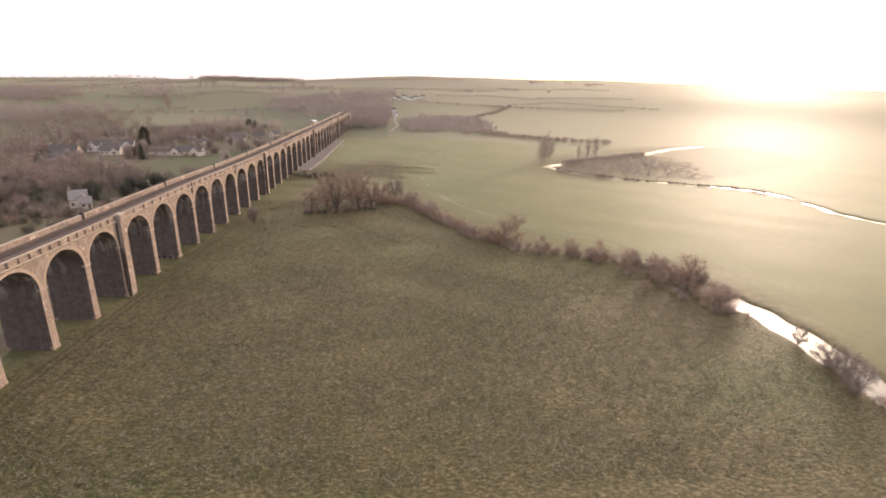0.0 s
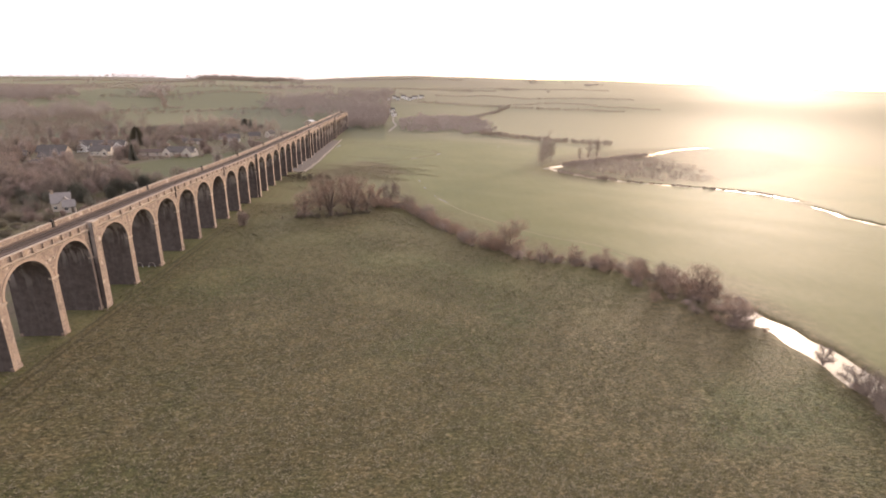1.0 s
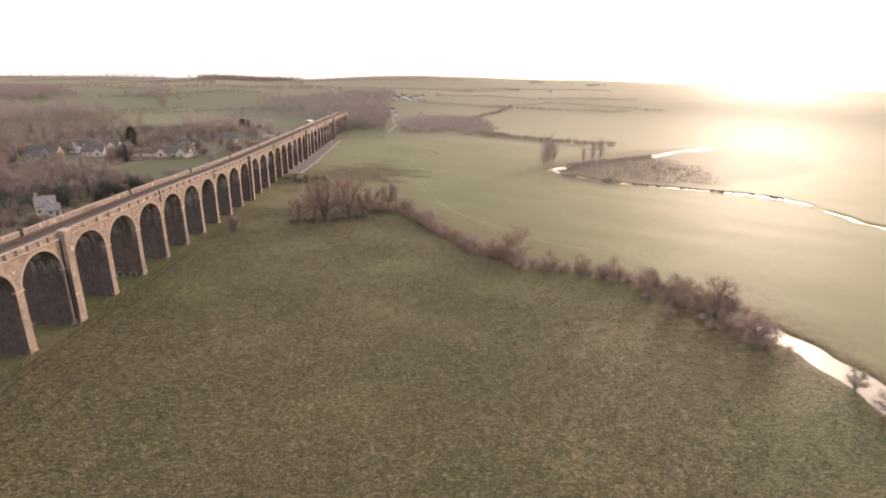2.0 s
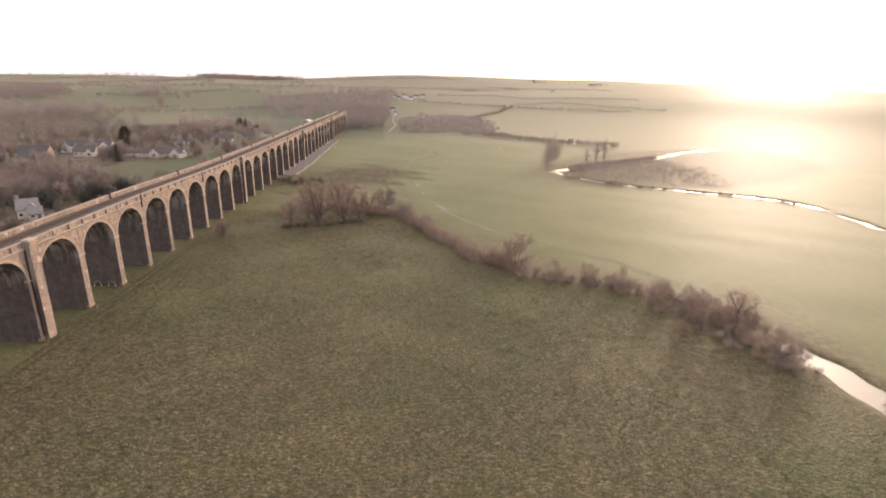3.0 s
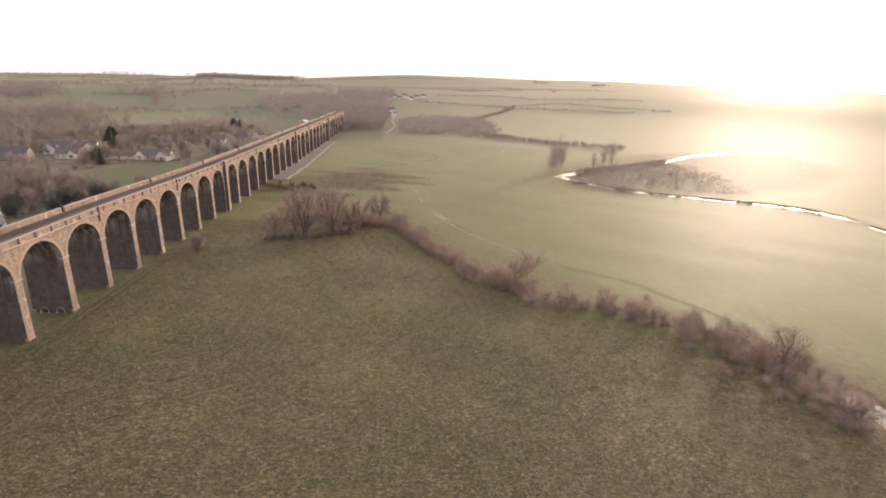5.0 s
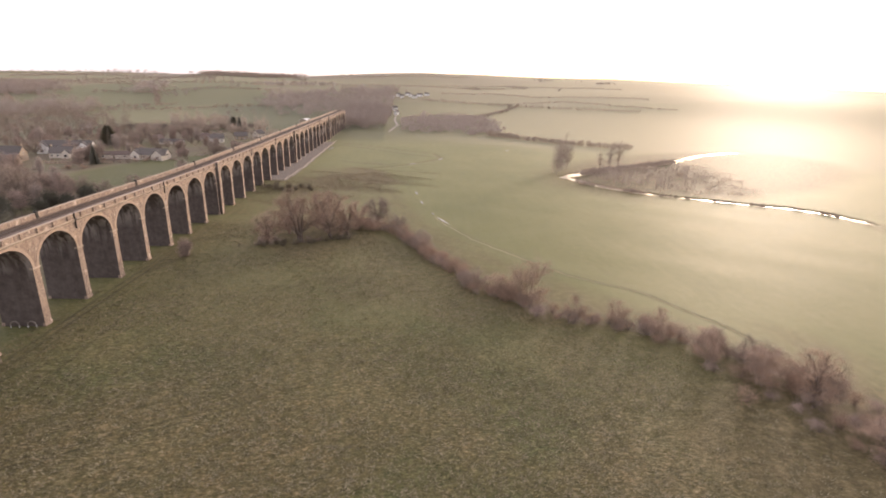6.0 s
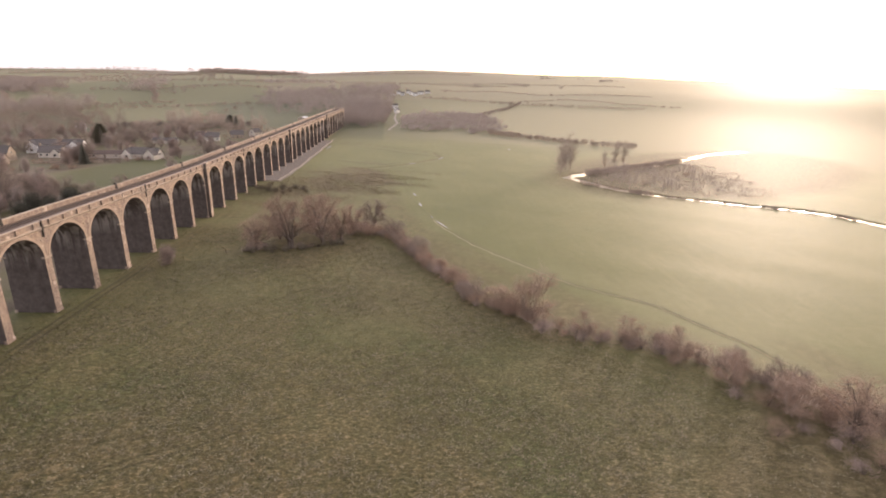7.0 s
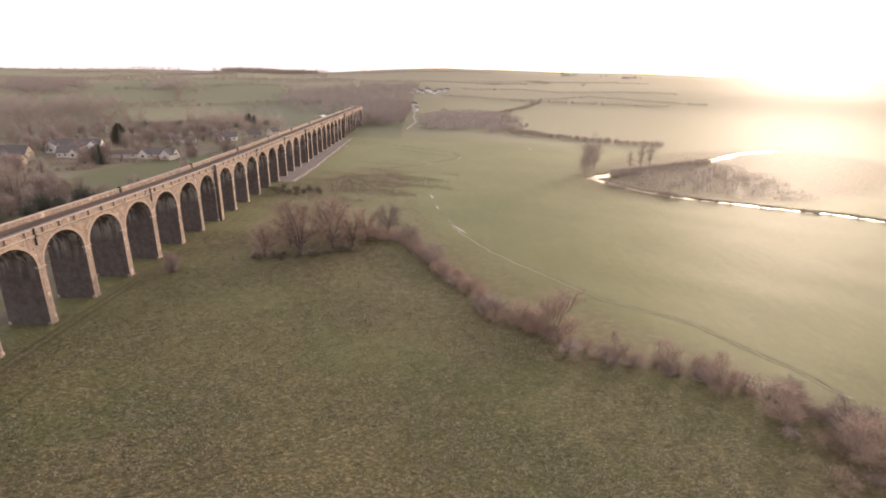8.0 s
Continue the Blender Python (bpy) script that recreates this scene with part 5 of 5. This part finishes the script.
woodland("wood", scatter_in(620, [(-655, 1760), (-480, 1655), (-330, 1880), (-420, 2060), (-730, 2010)], (9, 15), (8, 13)), "dark wood on the skyline", M_TWIG, 1.9, 130)
woodland("wood", row((-1900, 1850), (-1100, 2150), 60, (6, 11), (5, 8), 12) + row((-1010, 1850), (-890, 1965), 26, (8, 15), (5, 9), 10) + row((-300, 2380), (600, 2400), 50, (4, 7), (5, 8), 10), "scattered trees on the skyline", M_TWIG_GREY, 1.70, 102)


# ---- small things round the viaduct ----
def feeder_hoop(x, y):
    """A bent galvanised hoop standing in the grass."""
    v, f, n = [], [], 14
    for i in range(n + 1):
        a = math.pi * i / n
        for j in range(6):
            b = 2 * math.pi * j / 6
            r = 0.85 + 0.15 * math.cos(b)
            v.append((x + r * math.cos(a), y + 0.15 * math.sin(b), gz(x, y) + 0.5 + r * math.sin(a)))
    f = [(6 * i + j, 6 * i + (j + 1) % 6, 6 * i + 6 + (j + 1) % 6, 6 * i + 6 + j) for i in range(n) for j in range(6)]
    hoop = thing("feeder_hoop", pose(0, 0, 0), "pale galvanised hoop standing under an arch", "hoop", "hoops under the arch")
    as_object("arc", v, f, [M_GRAVEL], hoop)
    for sx in (-0.85, 0.85):
        s = Soup()
        s.box(x + sx - 0.07, x + sx + 0.07, y - 0.07, y + 0.07, gz(x, y) - 0.2, gz(x, y) + 0.52)
        s.make("leg", [M_METALROOF], hoop)


feeder_hoop(-5.6, 26.2)
feeder_hoop(-2.2, 26.2)


def fence_post(x, y, h):
    s = Soup()
    z = gz(x, y)
    s.box(x - 0.09, x + 0.09, y - 0.09, y + 0.09, z - 0.3, z + h, 0, 0.01)
    tagged(s.make("fence_post", [M_WOODPOST]), "weathered grey timber post in the pasture", "post", "pasture posts")


for x, y, h in ((1.8, -3.6, 1.6), (2.2, 12.0, 1.0), (110.5, 29.5, 1.5), (110.0, 28.0, 1.3), (21, 83, 1.2)):
    fence_post(x, y, h)


# ---- grass tussocks on the near pasture ----
def tussocks(n, name, label, material, blade, x0, x1, y0, y1, seed, spread=0.22, height=(0.08, 0.30), zone="pasture"):
    rng = np.random.RandomState(seed)
    x, y = rng.uniform(x0, x1, n), rng.uniform(y0, y1, n)
    hx, hy = np.array([p[0] for p in HEDGE]), np.array([p[1] for p in HEDGE])
    if zone == "rushes":
        keep = np.hypot((x - 38) / 42, (y - 190 - 0.4 * (x - 38)) / 36) + 0.22 * np.sin(y / 3.1 + x / 11) + 0.2 * np.sin(x / 5.3 + y / 7) + rng.normal(size=n) * 0.22 < 0.78
        return lay(x[keep], y[keep], rng, name, label, material, blade, spread, height)
    patch = np.sin(x / 6.1 + 2 * np.sin(y / 9.7)) + np.sin(y / 5.3 + 1.7 * np.sin(x / 13)) + rng.normal(size=n) * 0.9
    bend = x + 0.9 * np.sin(y / 23)
    ruts = (np.abs(x - 2.3) > 0.5) & (np.abs(x - 4.1) > 0.4) & (np.abs(bend - 7.0) > 0.3)
    ok = (y < np.interp(x, hx, hy, left=118, right=-8) - 3) & (x < 147) & (rng.random_sample(n) > 0.8 * sstep(92, 140, x)) & (patch > -1.6 + 2.6 * sstep(-10, 80, y + 0.25 * x) * (name == "grass" and material is M_STRAW)) & ruts
    return lay(x[ok], y[ok], rng, name, label, material, blade, spread, height)


def lay(x, y, rng, name, label, material, blade, spread, height):
    m = len(x)
    k = np.repeat(np.arange(m), blade)
    b = len(k)
    px, py = x[k] + rng.normal(size=b) * spread, y[k] + rng.normal(size=b) * spread
    pz = ground_z(px, py) - 0.03
    a = rng.normal(0.15, 0.75, b) + math.pi * (rng.random_sample(b) < 0.35)      # combed by the wind
    ln, lean = rng.uniform(height[0], height[1], b), rng.uniform(0.2, 0.65, b)
    w = rng.uniform(0.05, 0.11, b)
    tip = np.stack([px + np.cos(a) * lean, py + np.sin(a) * lean, pz + ln], 1)
    o = np.stack([-np.sin(a) * w, np.cos(a) * w, 0 * w], 1)
    base = np.stack([px, py, pz], 1)
    tri = np.stack([base - o, base + o, tip], 1).reshape(-1, 3)
    me = bpy.data.meshes.new(name)
    me.vertices.add(3 * b)
    me.vertices.foreach_set("co", tri.reshape(-1).astype(np.float32))
    me.loops.add(3 * b)
    me.loops.foreach_set("vertex_index", np.arange(3 * b, dtype=np.int32))
    me.polygons.add(b)
    me.polygons.foreach_set("loop_start", np.arange(0, 3 * b, 3, dtype=np.int32))
    me.update(calc_edges=True)
    me.materials.append(material)
    return tagged(new(name, me), label, "grass", kind="stuff")


def blade_material(name, stops):
    k = Mat(name)
    f = k.math("ADD", k.math("MULTIPLY", k.geo.outputs["Random Per Island"], 0.6), k.math("MULTIPLY", k.noise(0.2, 3), 0.4))
    k.color(k.ramp(f, stops))
    k.set(roughness=0.75)
    k.b.inputs["Specular IOR Level"].default_value = 0.2
    return k.m


M_STRAW = blade_material("straw_grass", [(0.2, (0.082, 0.070, 0.034, 1)), (0.5, (0.165, 0.141, 0.082, 1)), (0.8, (0.275, 0.238, 0.158, 1))])
M_GREENBLADE = blade_material("green_grass", [(0.2, (0.072, 0.065, 0.026, 1)), (0.8, (0.152, 0.134, 0.056, 1))])
tussocks(42000, "grass", "tussocks of straw-coloured winter grass", M_STRAW, 9, -2, 150, -70, 112, 3, 0.30, (0.08, 0.28))
tussocks(34000, "grass", "short green pasture grass", M_GREENBLADE, 5, -2, 150, -70, 112, 4, 0.3)
M_RUSH = blade_material("dry_rushes", [(0.2, (0.10, 0.076, 0.046, 1)), (0.5, (0.19, 0.146, 0.09, 1)), (0.8, (0.28, 0.225, 0.145, 1))])
tussocks(15000, "rushes", "patch of brown dead rushes in the damp meadow", M_RUSH, 5, -6, 90, 140, 246, 6, 0.4, (0.15, 0.45), "rushes")
